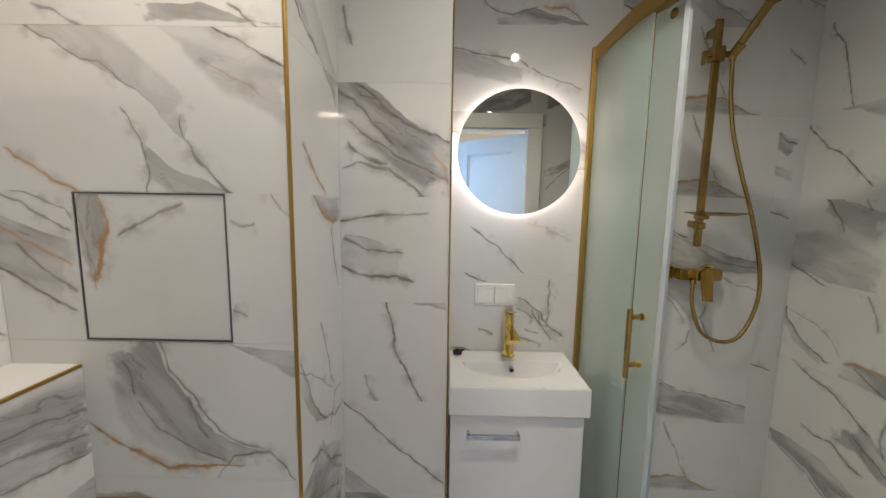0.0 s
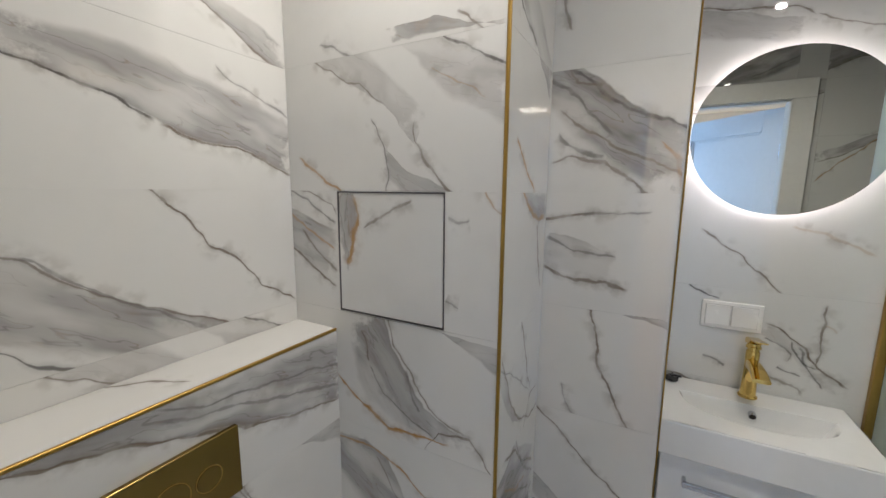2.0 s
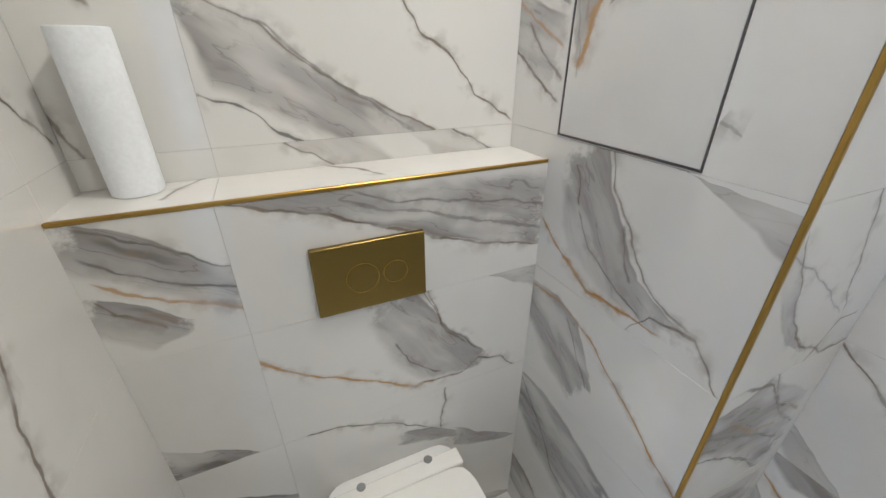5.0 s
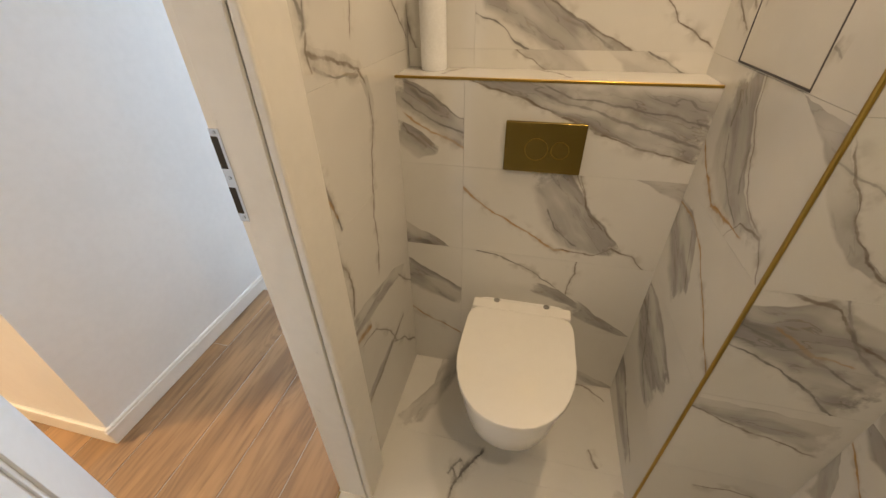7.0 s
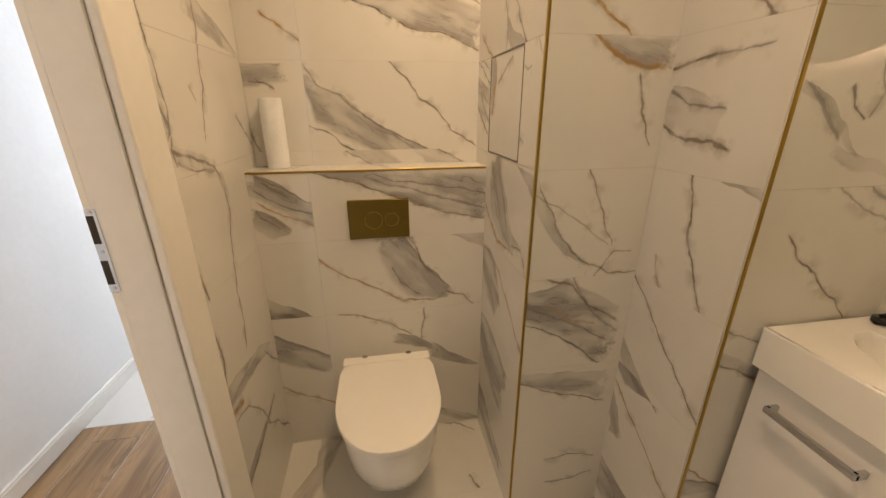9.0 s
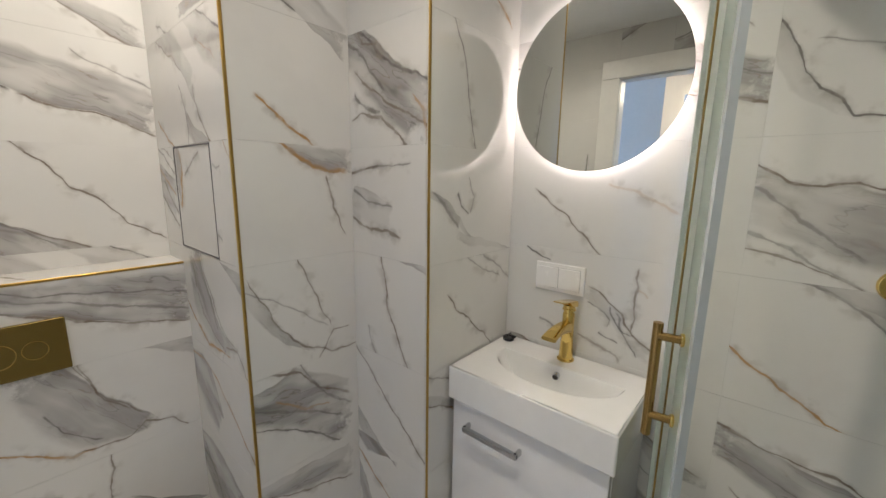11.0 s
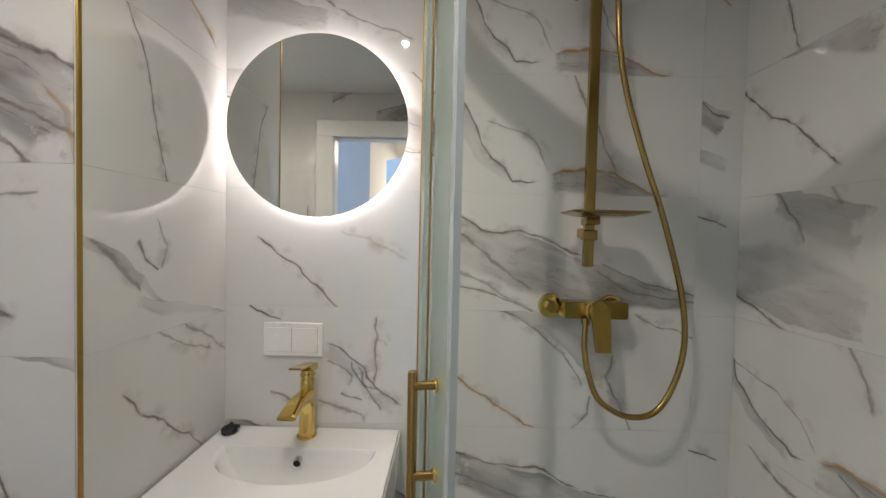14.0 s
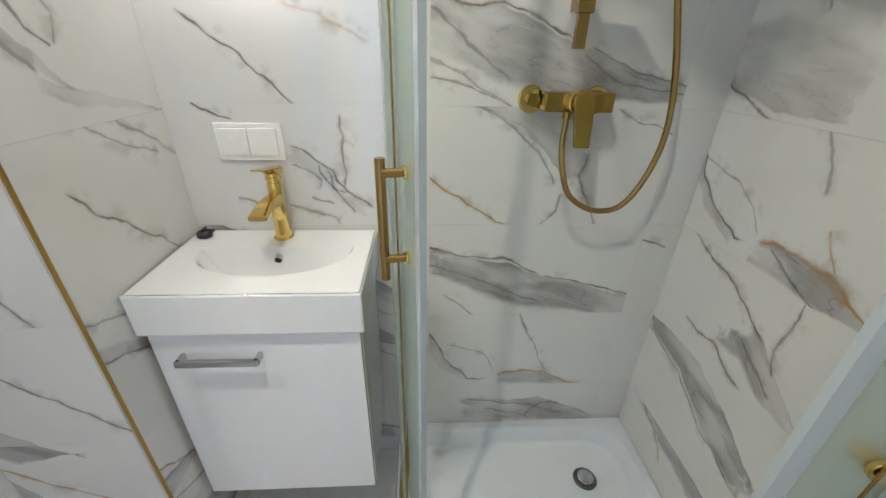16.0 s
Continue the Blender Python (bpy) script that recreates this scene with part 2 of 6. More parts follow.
def wood():
    m, tree, bsdf = nodes_of("oak_plank")
    g = Net(tree)
    place = g.add("ShaderNodeTexCoord").outputs["Object"]
    rnd = g.add("ShaderNodeObjectInfo").outputs["Random"]
    q = g.vec("MULTIPLY", place, (1.5, 14.0, 1.0))
    shift = g.add("ShaderNodeCombineXYZ")
    g.put(shift.inputs[0], g.math("MULTIPLY", rnd, 37.0)), g.put(shift.inputs[1], g.math("MULTIPLY", rnd, 11.0))
    q = g.vec("ADD", q, shift.outputs[0])
    grain, broad = g.noise(q, 3.2, 5.0, 0.6), g.noise(q, 0.8, 3.0, 0.6)
    # knots, drawn out along the grain
    knot = g.add("ShaderNodeTexVoronoi")
    g.put(knot.inputs["Vector"], g.vec("ADD", g.vec("MULTIPLY", place, (1.0, 3.2, 1.0)), g.vec("ADD", shift.outputs[0], g.vec("MULTIPLY", g.noise(q, 1.4, 3.0, 0.6, True), (0.10, 0.10, 0.0)))))
    knot.inputs["Scale"].default_value = 2.0
    near = knot.outputs["Distance"]
    rings = g.math("SINE", g.math("MULTIPLY", g.math("ADD", near, g.math("MULTIPLY", broad, 0.5)), 70.0))
    c = g.mix(g.ramp(broad, 0.33, 0.67), (0.45, 0.262, 0.138), (0.255, 0.145, 0.080))
    c = g.mix(g.math("MULTIPLY", g.ramp(grain, 0.45, 0.75), 0.42), c, (0.135, 0.080, 0.048))
    c = g.mix(g.math("MULTIPLY", g.math("MULTIPLY", g.ramp(rings, -0.2, 0.9), g.ramp(near, 0.6, 0.1)), 0.38), c, (0.13, 0.080, 0.052))
    c = g.mix(g.ramp(near, 0.22, 0.04, 0.0, 0.8), c, (0.085, 0.055, 0.04))
    c = g.mix(g.math("MULTIPLY", rnd, 0.30), c, (0.31, 0.20, 0.125))
    g.put(bsdf.inputs["Base Color"], c)
    bsdf.inputs["Roughness"].default_value = 0.42
    g.bump(bsdf, grain, 0.12, 0.002)
    return m


M["mirror"], M["frost"], M["seal"], M["wood"] = mirror_glass(), frosted_glass(), clear_plastic(), wood()
def spots(seed):
    """A made-up tile: two or three veins and a grey band, from a seed."""
    r = random.Random(seed)
    y0 = r.uniform(0.12, 0.32)
    drop = r.uniform(0.18, 0.34)
    def run(y, n=7, x0=0.0, x1=0.6, d=drop):
        return [(x0 + (x1 - x0) * k / (n - 1), y - d * k / (n - 1) + r.uniform(-0.014, 0.014)) for k in range(n)]
    a = run(y0)
    b = [(x, y - r.uniform(0.03, 0.075)) for x, y in a]
    veins = [(a, 0.0022, BROWN, 0.75), (run(y0 - 0.12, 6, 0.15), 0.0016, DARK, 0.6)]
    if r.random() < 0.6:
        veins.append((run(y0 + 0.1, 4, 0.0, 0.3), 0.0022, GOLD, 0.85))
    return veins, [(a, b, 0.75)]


COMMON = []
for k in range(6):
    v, b = spots(100 + k)
    M["m_any_%d" % k] = marble("marble_tile", v, b, seed=3.1 * k)
    COMMON.append("m_any_%d" % k)
M["m_hatch"] = marble("marble_tile_panel", [
    ([(0.001, 0.29), (0.008, 0.22), (0.024, 0.10)], 0.002, GREY, 0.4),
    ([(0.068, 0.20), (0.115, 0.225), (0.165, 0.255), (0.215, 0.275)], 0.0035, BROWN, 0.65),
    ([(0.053, 0.285), (0.060, 0.235), (0.040, 0.185), (0.020, 0.115)], 0.008, GOLD, 0.85)],
    [([(0.053, 0.289), (0.062, 0.235), (0.045, 0.185), (0.020, 0.115)], [(-0.01, 0.289), (-0.006, 0.20), (0.012, 0.115)], 0.8)], seed=77)
M["m_floor_a"] = marble("marble_floor_tile", [
    ([(0.02, 0.42), (0.12, 0.36), (0.25, 0.27)], 0.003, BROWN, 0.6)],
    [([(0.10, 0.30), (0.249, 0.269), (0.387, 0.262), (0.521, 0.186), (0.568, 0.150)], [(0.16, 0.40), (0.373, 0.337), (0.47, 0.308), (0.56, 0.271), (0.61, 0.212)], 0.6)], seed=91, rough=0.05)
M["m_floor_b"] = marble("marble_floor_tile", [
    ([(-0.003, 0.512), (0.047, 0.472), (0.121, 0.432), (0.155, 0.418), (0.205, 0.413), (0.262, 0.408), (0.34, 0.37)], 0.0055, DARK, 0.8),
    ([(0.047, 0.475), (0.085, 0.448), (0.121, 0.432)], 0.010, GREY, 0.7),
    ([(0.059, 0.43), (0.093, 0.405), (0.124, 0.39)], 0.006, DARK, 0.6),
    ([(0.093, 0.405), (0.110, 0.415), (0.127, 0.424), (0.150, 0.420)], 0.007, GREY, 0.8)], [], seed=93, rough=0.05)
M["m_floor_c"] = marble("marble_floor_tile", [
    ([(0.528, 0.259), (0.562, 0.272), (0.590, 0.292)], 0.004, BROWN, 0.7),
    ([(0.255, 0.208), (0.274, 0.281), (0.325, 0.336)], 0.003, BROWN, 0.7)], [], seed=95, rough=0.05)
M["m_floor_d"] = marble("marble_floor_tile", [
    ([(0.20, 0.090), (0.178, 0.126), (0.14, 0.16)], 0.004, DARK, 0.7),
    ([(0.35, 0.42), (0.37, 0.36), (0.42, 0.30)], 0.003, BROWN, 0.6)],
    [([(0.13, 0.45), (0.11, 0.40), (0.08, 0.33)], [(0.08, 0.45), (0.06, 0.40), (0.04, 0.34)], 0.6)], seed=97, rough=0.05)
COMMON = [k for k in M if k.startswith("m_any")]
M["m_top_0"] = marble("marble_tile_shelf", [
    ([(0.6, 0.24), (0.567, 0.188), (0.541, 0.141), (0.523, 0.098)], 0.0032, BROWN, 0.8)], [], seed=111)
M["m_top_1"] = marble("marble_tile_shelf", [
    ([(0.108, 0.252), (0.173, 0.219), (0.236, 0.157), (0.282, 0.088)], 0.0026, BROWN, 0.7), ([(0.375, 0.246), (0.485, 0.231), (0.588, 0.202)], 0.003, GREY, 0.6)], [], seed=113)
T_TOP = {(0, 0): ("m_top_0", False), (1, 0): ("m_top_1", False)}

M["m_hatch_0_6"] = marble("marble_tile_hatch", [
    ([(0.046,0.086),(0.096,0.053),(0.137,0.024),(0.17,0.005),(0.213,-0.019)], 0.0035, GOLD, 0.9),
    ([(0.387,0.326),(0.435,0.31),(0.475,0.297),(0.511,0.278),(0.551,0.254),(0.59,0.238),(0.636,0.219)], 0.0026, DARK, 0.8),
    ([(0.074,0.33),(0.118,0.305),(0.171,0.275),(0.215,0.246),(0.252,0.238),(0.285,0.202),(0.321,0.187)], 0.002, BROWN, 0.6),
    ([(0.431,0.248),(0.487,0.224),(0.527,0.202),(0.563,0.178)], 0.002, GOLD, 0.35),
    ([(0.397,0.143),(0.399,0.102),(0.428,0.055),(0.464,0.013),(0.496,-0.025)], 0.003, BROWN, 0.7),
    ([(0.281,0.162),(0.304,0.116),(0.318,0.095),(0.327,0.054),(0.325,0.022),(0.32,-0.028)], 0.0022, GREY, 0.7),
], [
    ([(0.052,0.329),(0.097,0.307),(0.166,0.273),(0.225,0.241),(0.275,0.205),(0.32,0.182),(0.364,0.132),(0.393,0.096)], [(0.24,0.345),(0.274,0.309),(0.331,0.247),(0.381,0.208),(0.425,0.158),(0.429,0.112)], 0.55),
    ([(0.287,0.31),(0.337,0.309),(0.435,0.308),(0.511,0.276),(0.59,0.236),(0.634,0.214)], [(0.344,0.325),(0.376,0.287),(0.424,0.228),(0.484,0.179),(0.536,0.155),(0.587,0.118),(0.628,0.088)], 0.45),
    ([(0.323,0.095),(0.369,0.054),(0.463,0.008),(0.508,-0.014)], [(0.308,0.043),(0.325,0.022),(0.364,-0.004),(0.406,-0.032)], 0.6),
], seed=0)

M["m_hatch_0_5"] = marble("marble_tile_hatch", [
    ([(-0.031,0.169),(0.013,0.146),(0.067,0.118),(0.119,0.079),(0.169,0.058)], 0.0035, BROWN, 0.8),
    ([(-0.018,0.252),(0.024,0.225),(0.065,0.197),(0.109,0.185),(0.162,0.154)], 0.003, GOLD, 0.6),
    ([(-0.013,0.31),(0.033,0.29),(0.075,0.273),(0.111,0.248),(0.169,0.219)], 0.003, GREY, 0.7),
    ([(0.018,0.308),(0.067,0.296),(0.11,0.286),(0.152,0.265),(0.171,0.238)], 0.002, BROWN, 0.6),
    ([(0.476,0.246),(0.503,0.242),(0.531,0.245)], 0.003, GREY, 0.45),
    ([(0.54,0.35),(0.559,0.304),(0.567,0.285),(0.581,0.267),(0.594,0.256),(0.632,0.224)], 0.002, GOLD, 0.5),
    ([(0.474,0.066),(0.488,0.066),(0.503,0.055)], 0.002, GREY, 0.5),
    ([(0.043,0.197),(0.094,0.153),(0.164,0.097)], 0.003, BROWN, 0.7),
], [
    ([(-0.021,0.262),(0.027,0.247),(0.091,0.226),(0.173,0.205)], [(-0.03,0.166),(0.013,0.14),(0.076,0.101),(0.171,0.055)], 0.9),
], seed=1.7)

M["m_hatch_0_4"] = marble("marble_tile_hatch", [
    ([(0.149,0.125),(0.204,0.082),(0.25,0.057),(0.32,0.023),(0.38,0.027),(0.443,0.03),(0.493,0.032)], 0.003, GOLD, 0.9),
    ([(0.233,0.063),(0.273,0.047),(0.319,0.02),(0.362,0.024),(0.412,0.028)], 0.0075, GOLD, 0.75),
    ([(0.414,-0.013),(0.441,0.03),(0.456,0.055),(0.502,0.063),(0.538,0.064),(0.567,0.033),(0.595,-0.002),(0.627,-0.04)], 0.0026, BROWN, 0.8),
    ([(0.26,0.171),(0.303,0.116),(0.36,0.079),(0.443,0.036)], 0.002, DARK, 0.6),
    ([(0.309,0.337),(0.323,0.289),(0.337,0.241),(0.385,0.18),(0.434,0.113),(0.468,0.091),(0.538,0.064)], 0.003, BROWN, 0.65),
    ([(0.236,0.263),(0.255,0.221),(0.261,0.178)], 0.002, BROWN, 0.6),
    ([(0.368,0.186),(0.398,0.112),(0.409,0.093)], 0.003, GREY, 0.6),
], [
    ([(0.292,0.338),(0.312,0.292),(0.336,0.235),(0.378,0.174),(0.422,0.112),(0.491,0.076),(0.54,0.062)], [(0.208,0.183),(0.22,0.12),(0.251,0.07),(0.321,0.039),(0.443,0.028),(0.493,0.024)], 0.8),
    ([(0.418,0.3),(0.468,0.298),(0.536,0.294),(0.593,0.286),(0.643,0.279)], [(0.445,0.305),(0.49,0.284),(0.546,0.257),(0.591,0.23),(0.634,0.205)], 0.6),
], seed=3.4)

M["m_hatch_0_3"] = marble("marble_tile_hatch", [
    ([(0.136,0.245),(0.273,0.246),(0.356,0.221),(0.455,0.153),(0.592,0.06),(0.633,0.032)], 0.003, GOLD, 0.9),
    ([(0.276,0.23),(0.318,0.166),(0.369,0.097)], 0.002, BROWN, 0.6),
], [
    ([(0.135,0.253),(0.251,0.259),(0.319,0.237),(0.383,0.111)], [(0.133,0.158),(0.228,0.056),(0.321,0.022),(0.368,0.004)], 0.8),
], seed=5.1)

M["m_hatch_0_2"] = marble("marble_tile_hatch", [
    ([(0.139,0.256),(0.24,0.162),(0.321,0.056),(0.384,0.028),(0.43,0.008)], 0.002, DARK, 0.7),
], [
    ([(0.13,0.259),(0.244,0.273),(0.356,0.254),(0.492,0.2)], [(0.117,0.146),(0.236,0.038),(0.359,-0.013),(0.405,-0.032)], 0.85),
], seed=6.8)

M["m_hatch_0_7"] = marble("marble_tile_hatch", [
    ([(0.132,0.037),(0.173,0.031),(0.201,0.009),(0.241,-0.021)], 0.003, GREY, 0.7),
    ([(0.489,0.045),(0.519,0.031),(0.538,0.013),(0.575,-0.021)], 0.0022, BROWN, 0.7),
], [
    ([(0.345,0.044),(0.442,0.045),(0.549,0.013),(0.596,-0.001)], [(0.303,0.017),(0.353,0.015),(0.44,0.012),(0.533,0.012),(0.583,0.012)], 0.7),
], seed=8.5)

M["m_west_1_5"] = marble("marble_tile_rear", [
    ([(-0.012,0.31),(0.016,0.269),(0.046,0.226),(0.108,0.19),(0.203,0.116),(0.347,0.035),(0.516,-0.046),(0.562,-0.068)], 0.0022, BROWN, 0.65),
    ([(-0.02,0.097),(0.026,0.077),(0.07,0.059),(0.114,0.019),(0.188,-0.013),(0.234,-0.032)], 0.0025, DARK, 0.75),
    ([(0.09,0.198),(0.127,0.184),(0.203,0.121),(0.346,0.019),(0.387,-0.01)], 0.003, GREY, 0.6),
    ([(0.273,0.326),(0.308,0.29),(0.36,0.235),(0.398,0.181),(0.456,0.145),(0.518,0.076),(0.579,0.034),(0.621,0.005)], 0.0024, BROWN, 0.85),
], [
    ([(-0.013,0.313),(0.017,0.273),(0.047,0.233),(0.1,0.2),(0.183,0.134),(0.295,0.066),(0.434,-0.005),(0.552,-0.064),(0.597,-0.086)], [(-0.003,0.191),(0.009,0.142),(0.02,0.096),(0.052,0.071),(0.167,0.006),(0.286,-0.045),(0.37,-0.068),(0.418,-0.082)], 0.85),
], seed=10.2)

M["m_west_1_6"] = marble("marble_tile_rear", [
    ([(0.098,0.205),(0.155,0.189),(0.25,0.154),(0.316,0.125)], 0.0032, DARK, 0.85),
    ([(0.316,0.125),(0.393,0.1),(0.497,0.086),(0.579,0.054),(0.625,0.035)], 0.0032, BROWN, 0.85),
    ([(0.437,0.267),(0.487,0.232),(0.581,0.199),(0.628,0.183)], 0.002, GREY, 0.6),
], [
    ([(0.098,0.205),(0.155,0.187),(0.25,0.154),(0.316,0.125),(0.393,0.1),(0.497,0.086),(0.579,0.054),(0.625,0.035)], [(0.239,0.257),(0.326,0.253),(0.428,0.235),(0.502,0.217),(0.581,0.195),(0.629,0.182)], 0.85),
], seed=11.9)

M["m_west_0_6"] = marble("marble_tile_rear", [
    ([(0.478,0.146),(0.506,0.125),(0.537,0.101),(0.571,0.083),(0.596,0.061),(0.634,0.029)], 0.0032, GOLD, 0.9),
], [
], seed=13.6)

M["m_west_0_5"] = marble("marble_tile_rear", [
    ([(0.42,0.233),(0.455,0.228),(0.478,0.221),(0.504,0.204)], 0.0035, BROWN, 0.75),
    ([(0.38,0.116),(0.4,0.07),(0.42,0.016),(0.437,-0.031)], 0.003, BROWN, 0.75),
    ([(0.44,0.24),(0.465,0.224),(0.498,0.21)], 0.003, BROWN, 0.6),
], [
    ([(0.372,0.292),(0.422,0.29),(0.456,0.288),(0.491,0.288),(0.541,0.288)], [(0.417,0.206),(0.444,0.208),(0.483,0.213)], 0.75),
], seed=15.3)

M["m_ledge_1_4"] = marble("marble_tile_ledge", [
    ([(-0.022,0.264),(0.023,0.243),(0.07,0.222),(0.144,0.207),(0.228,0.176),(0.275,0.151),(0.353,0.121),(0.457,0.086),(0.594,0.063),(0.644,0.054)], 0.003, BROWN, 0.8),
    ([(0.19,0.244),(0.291,0.21),(0.412,0.19),(0.594,0.162),(0.643,0.154)], 0.003, GREY, 0.7),
    ([(0.188,0.222),(0.355,0.17),(0.587,0.106),(0.635,0.093)], 0.004, GREY, 0.6),
], [
    ([(-0.024,0.266),(0.022,0.245),(0.078,0.219),(0.144,0.207),(0.228,0.173),(0.353,0.12),(0.474,0.082),(0.598,0.06),(0.647,0.051)], [(0.075,0.26),(0.191,0.256),(0.358,0.241),(0.591,0.241),(0.641,0.241)], 0.9),
], seed=17)

M["m_ledge_1_3"] = marble("marble_tile_ledge", [
    ([(-0.046,0.267),(-0.007,0.236),(0.067,0.177),(0.187,0.107),(0.305,0.038)], 0.0032, GOLD, 0.9),
    ([(0.249,0.072),(0.304,0.035),(0.358,0.043)], 0.006, GOLD, 0.6),
    ([(0.305,0.043),(0.426,0.037),(0.471,0.065),(0.54,0.047),(0.613,-0.024),(0.648,-0.059)], 0.0026, BROWN, 0.8),
    ([(0.314,0.349),(0.333,0.302),(0.373,0.205),(0.471,0.09)], 0.002, BROWN, 0.6),
    ([(0.255,0.19),(0.294,0.117),(0.37,0.062)], 0.0018, DARK, 0.6),
    ([(0.333,0.334),(0.347,0.286),(0.375,0.197),(0.439,0.117)], 0.003, BROWN, 0.6),
], [
    ([(0.298,0.346),(0.323,0.303),(0.373,0.217),(0.471,0.102),(0.506,0.062)], [(0.217,0.193),(0.241,0.121),(0.314,0.047),(0.426,0.037)], 0.85),
    ([(0.417,0.313),(0.467,0.308),(0.598,0.296),(0.648,0.292)], [(0.482,0.302),(0.526,0.278),(0.6,0.236),(0.644,0.212)], 0.6),
], seed=18.7)

M["m_ledge_1_2"] = marble("marble_tile_ledge", [
    ([(0.023,0.306),(0.071,0.295),(0.156,0.277),(0.242,0.235),(0.342,0.179)], 0.002, DARK, 0.75),
    ([(0.392,0.347),(0.384,0.298),(0.374,0.234),(0.365,0.155)], 0.0025, BROWN, 0.7),
], [
    ([(0.263,0.193),(0.342,0.179),(0.423,0.115)], [(0.294,0.13),(0.364,0.114),(0.423,0.087)], 0.8),
    ([(0.412,0.136),(0.496,0.079),(0.616,-0.003),(0.658,-0.031)], [(0.435,0.049),(0.521,0.009),(0.617,-0.018),(0.665,-0.032)], 0.8),
], seed=20.4)

M["m_ledge_1_1"] = marble("marble_tile_ledge", [
], [
    ([(0.445,0.085),(0.576,0.038),(0.659,-0.025),(0.698,-0.056)], [(0.458,0.041),(0.661,-0.077),(0.704,-0.102)], 0.7),
], seed=22.1)

M["m_ledge_0_4"] = marble("marble_tile_ledge", [
    ([(0.416,0.16),(0.454,0.127),(0.504,0.1),(0.548,0.09),(0.608,0.055),(0.651,0.03)], 0.004, GOLD, 0.7),
    ([(0.422,0.238),(0.471,0.214),(0.534,0.182),(0.575,0.154),(0.616,0.126)], 0.002, DARK, 0.6),
    ([(0.415,0.124),(0.433,0.09),(0.456,0.074),(0.494,0.049)], 0.003, BROWN, 0.7),
    ([(0.419,0.199),(0.472,0.155),(0.538,0.124),(0.608,0.102),(0.656,0.088)], 0.0025, DARK, 0.7),
], [
    ([(0.417,0.247),(0.486,0.221),(0.548,0.179),(0.604,0.132),(0.643,0.101)], [(0.414,0.161),(0.467,0.127),(0.532,0.088),(0.605,0.052),(0.65,0.03)], 0.95),
    ([(0.411,0.131),(0.462,0.103),(0.527,0.062)], [(0.41,0.044),(0.458,0.012),(0.517,0.003),(0.566,-0.004)], 0.85),
], seed=23.8)

M["m_ledge_0_3"] = marble("marble_tile_ledge", [
], [
    ([(0.393,0.089),(0.471,0.051),(0.546,0.003),(0.588,-0.024)], [(0.341,-0.012),(0.391,-0.011),(0.462,-0.008),(0.545,-0.004),(0.595,-0.002)], 0.95),
], seed=25.5)

M["m_ledge_0_2"] = marble("marble_tile_ledge", [
], [
    ([(0.394,0.24),(0.49,0.188),(0.591,0.131),(0.634,0.107)], [(0.386,0.104),(0.474,0.065),(0.581,0.037),(0.629,0.025)], 0.95),
], seed=27.2)

M["m_ledge_0_1"] = marble("marble_tile_ledge", [
    ([(0.358,0.32),(0.4,0.293),(0.48,0.238),(0.588,0.187),(0.633,0.165)], 0.003, GOLD, 0.8),
], [
], seed=28.9)

M["m_ret_0_7"] = marble("marble_tile_return", [
    ([(0.025,0.097),(0.064,0.056),(0.117,0.039),(0.18,0.015)], 0.0032, DARK, 0.75),
], [
    ([(0.014,0.102),(0.081,0.054),(0.177,0.014),(0.303,-0.06)], [(0.108,0.184),(0.163,0.138),(0.246,0.068),(0.322,0.011)], 0.55),
], seed=31.7)

M["m_ret_0_6"] = marble("marble_tile_return", [
    ([(0.025,0.397),(0.064,0.356),(0.117,0.339),(0.18,0.315)], 0.0032, DARK, 0.75),
    ([(0.055,0.113),(0.11,0.07),(0.192,0.009),(0.232,-0.021)], 0.004, GOLD, 0.9),
], [
    ([(0.014,0.402),(0.081,0.354),(0.177,0.314),(0.303,0.24)], [(0.108,0.484),(0.163,0.438),(0.246,0.368),(0.322,0.311)], 0.55),
], seed=30.6)

M["m_ret_0_5"] = marble("marble_tile_return", [
    ([(0.077,0.322),(0.12,0.297),(0.182,0.262),(0.249,0.233),(0.314,0.23)], 0.006, GOLD, 0.8),
    ([(0.235,0.227),(0.265,0.143),(0.302,0.048)], 0.003, BROWN, 0.7),
], [
    ([(0.071,0.328),(0.113,0.3),(0.181,0.255),(0.258,0.228),(0.314,0.227)], [(0.118,0.311),(0.168,0.307),(0.234,0.302),(0.314,0.299),(0.364,0.298)], 0.8),
], seed=32.3)

M["m_ret_0_4"] = marble("marble_tile_return", [
    ([(0.009,0.285),(0.029,0.239),(0.074,0.138),(0.157,0.047),(0.235,0.007),(0.309,0.006),(0.359,0.004)], 0.0024, BROWN, 0.75),
    ([(0.129,0.332),(0.151,0.287),(0.201,0.184),(0.241,0.084)], 0.002, BROWN, 0.65),
    ([(0.183,-0.019),(0.211,0.022),(0.247,0.075),(0.309,0.074)], 0.002, BROWN, 0.65),
    ([(-0.016,0.248),(0.028,0.224),(0.127,0.17),(0.237,0.085)], 0.0018, GREY, 0.5),
], [
    ([(0.003,0.285),(0.025,0.24),(0.074,0.138),(0.176,0.036)], [(-0.006,0.215),(0.019,0.171),(0.055,0.108),(0.156,0.022),(0.194,-0.01)], 0.6),
], seed=34)

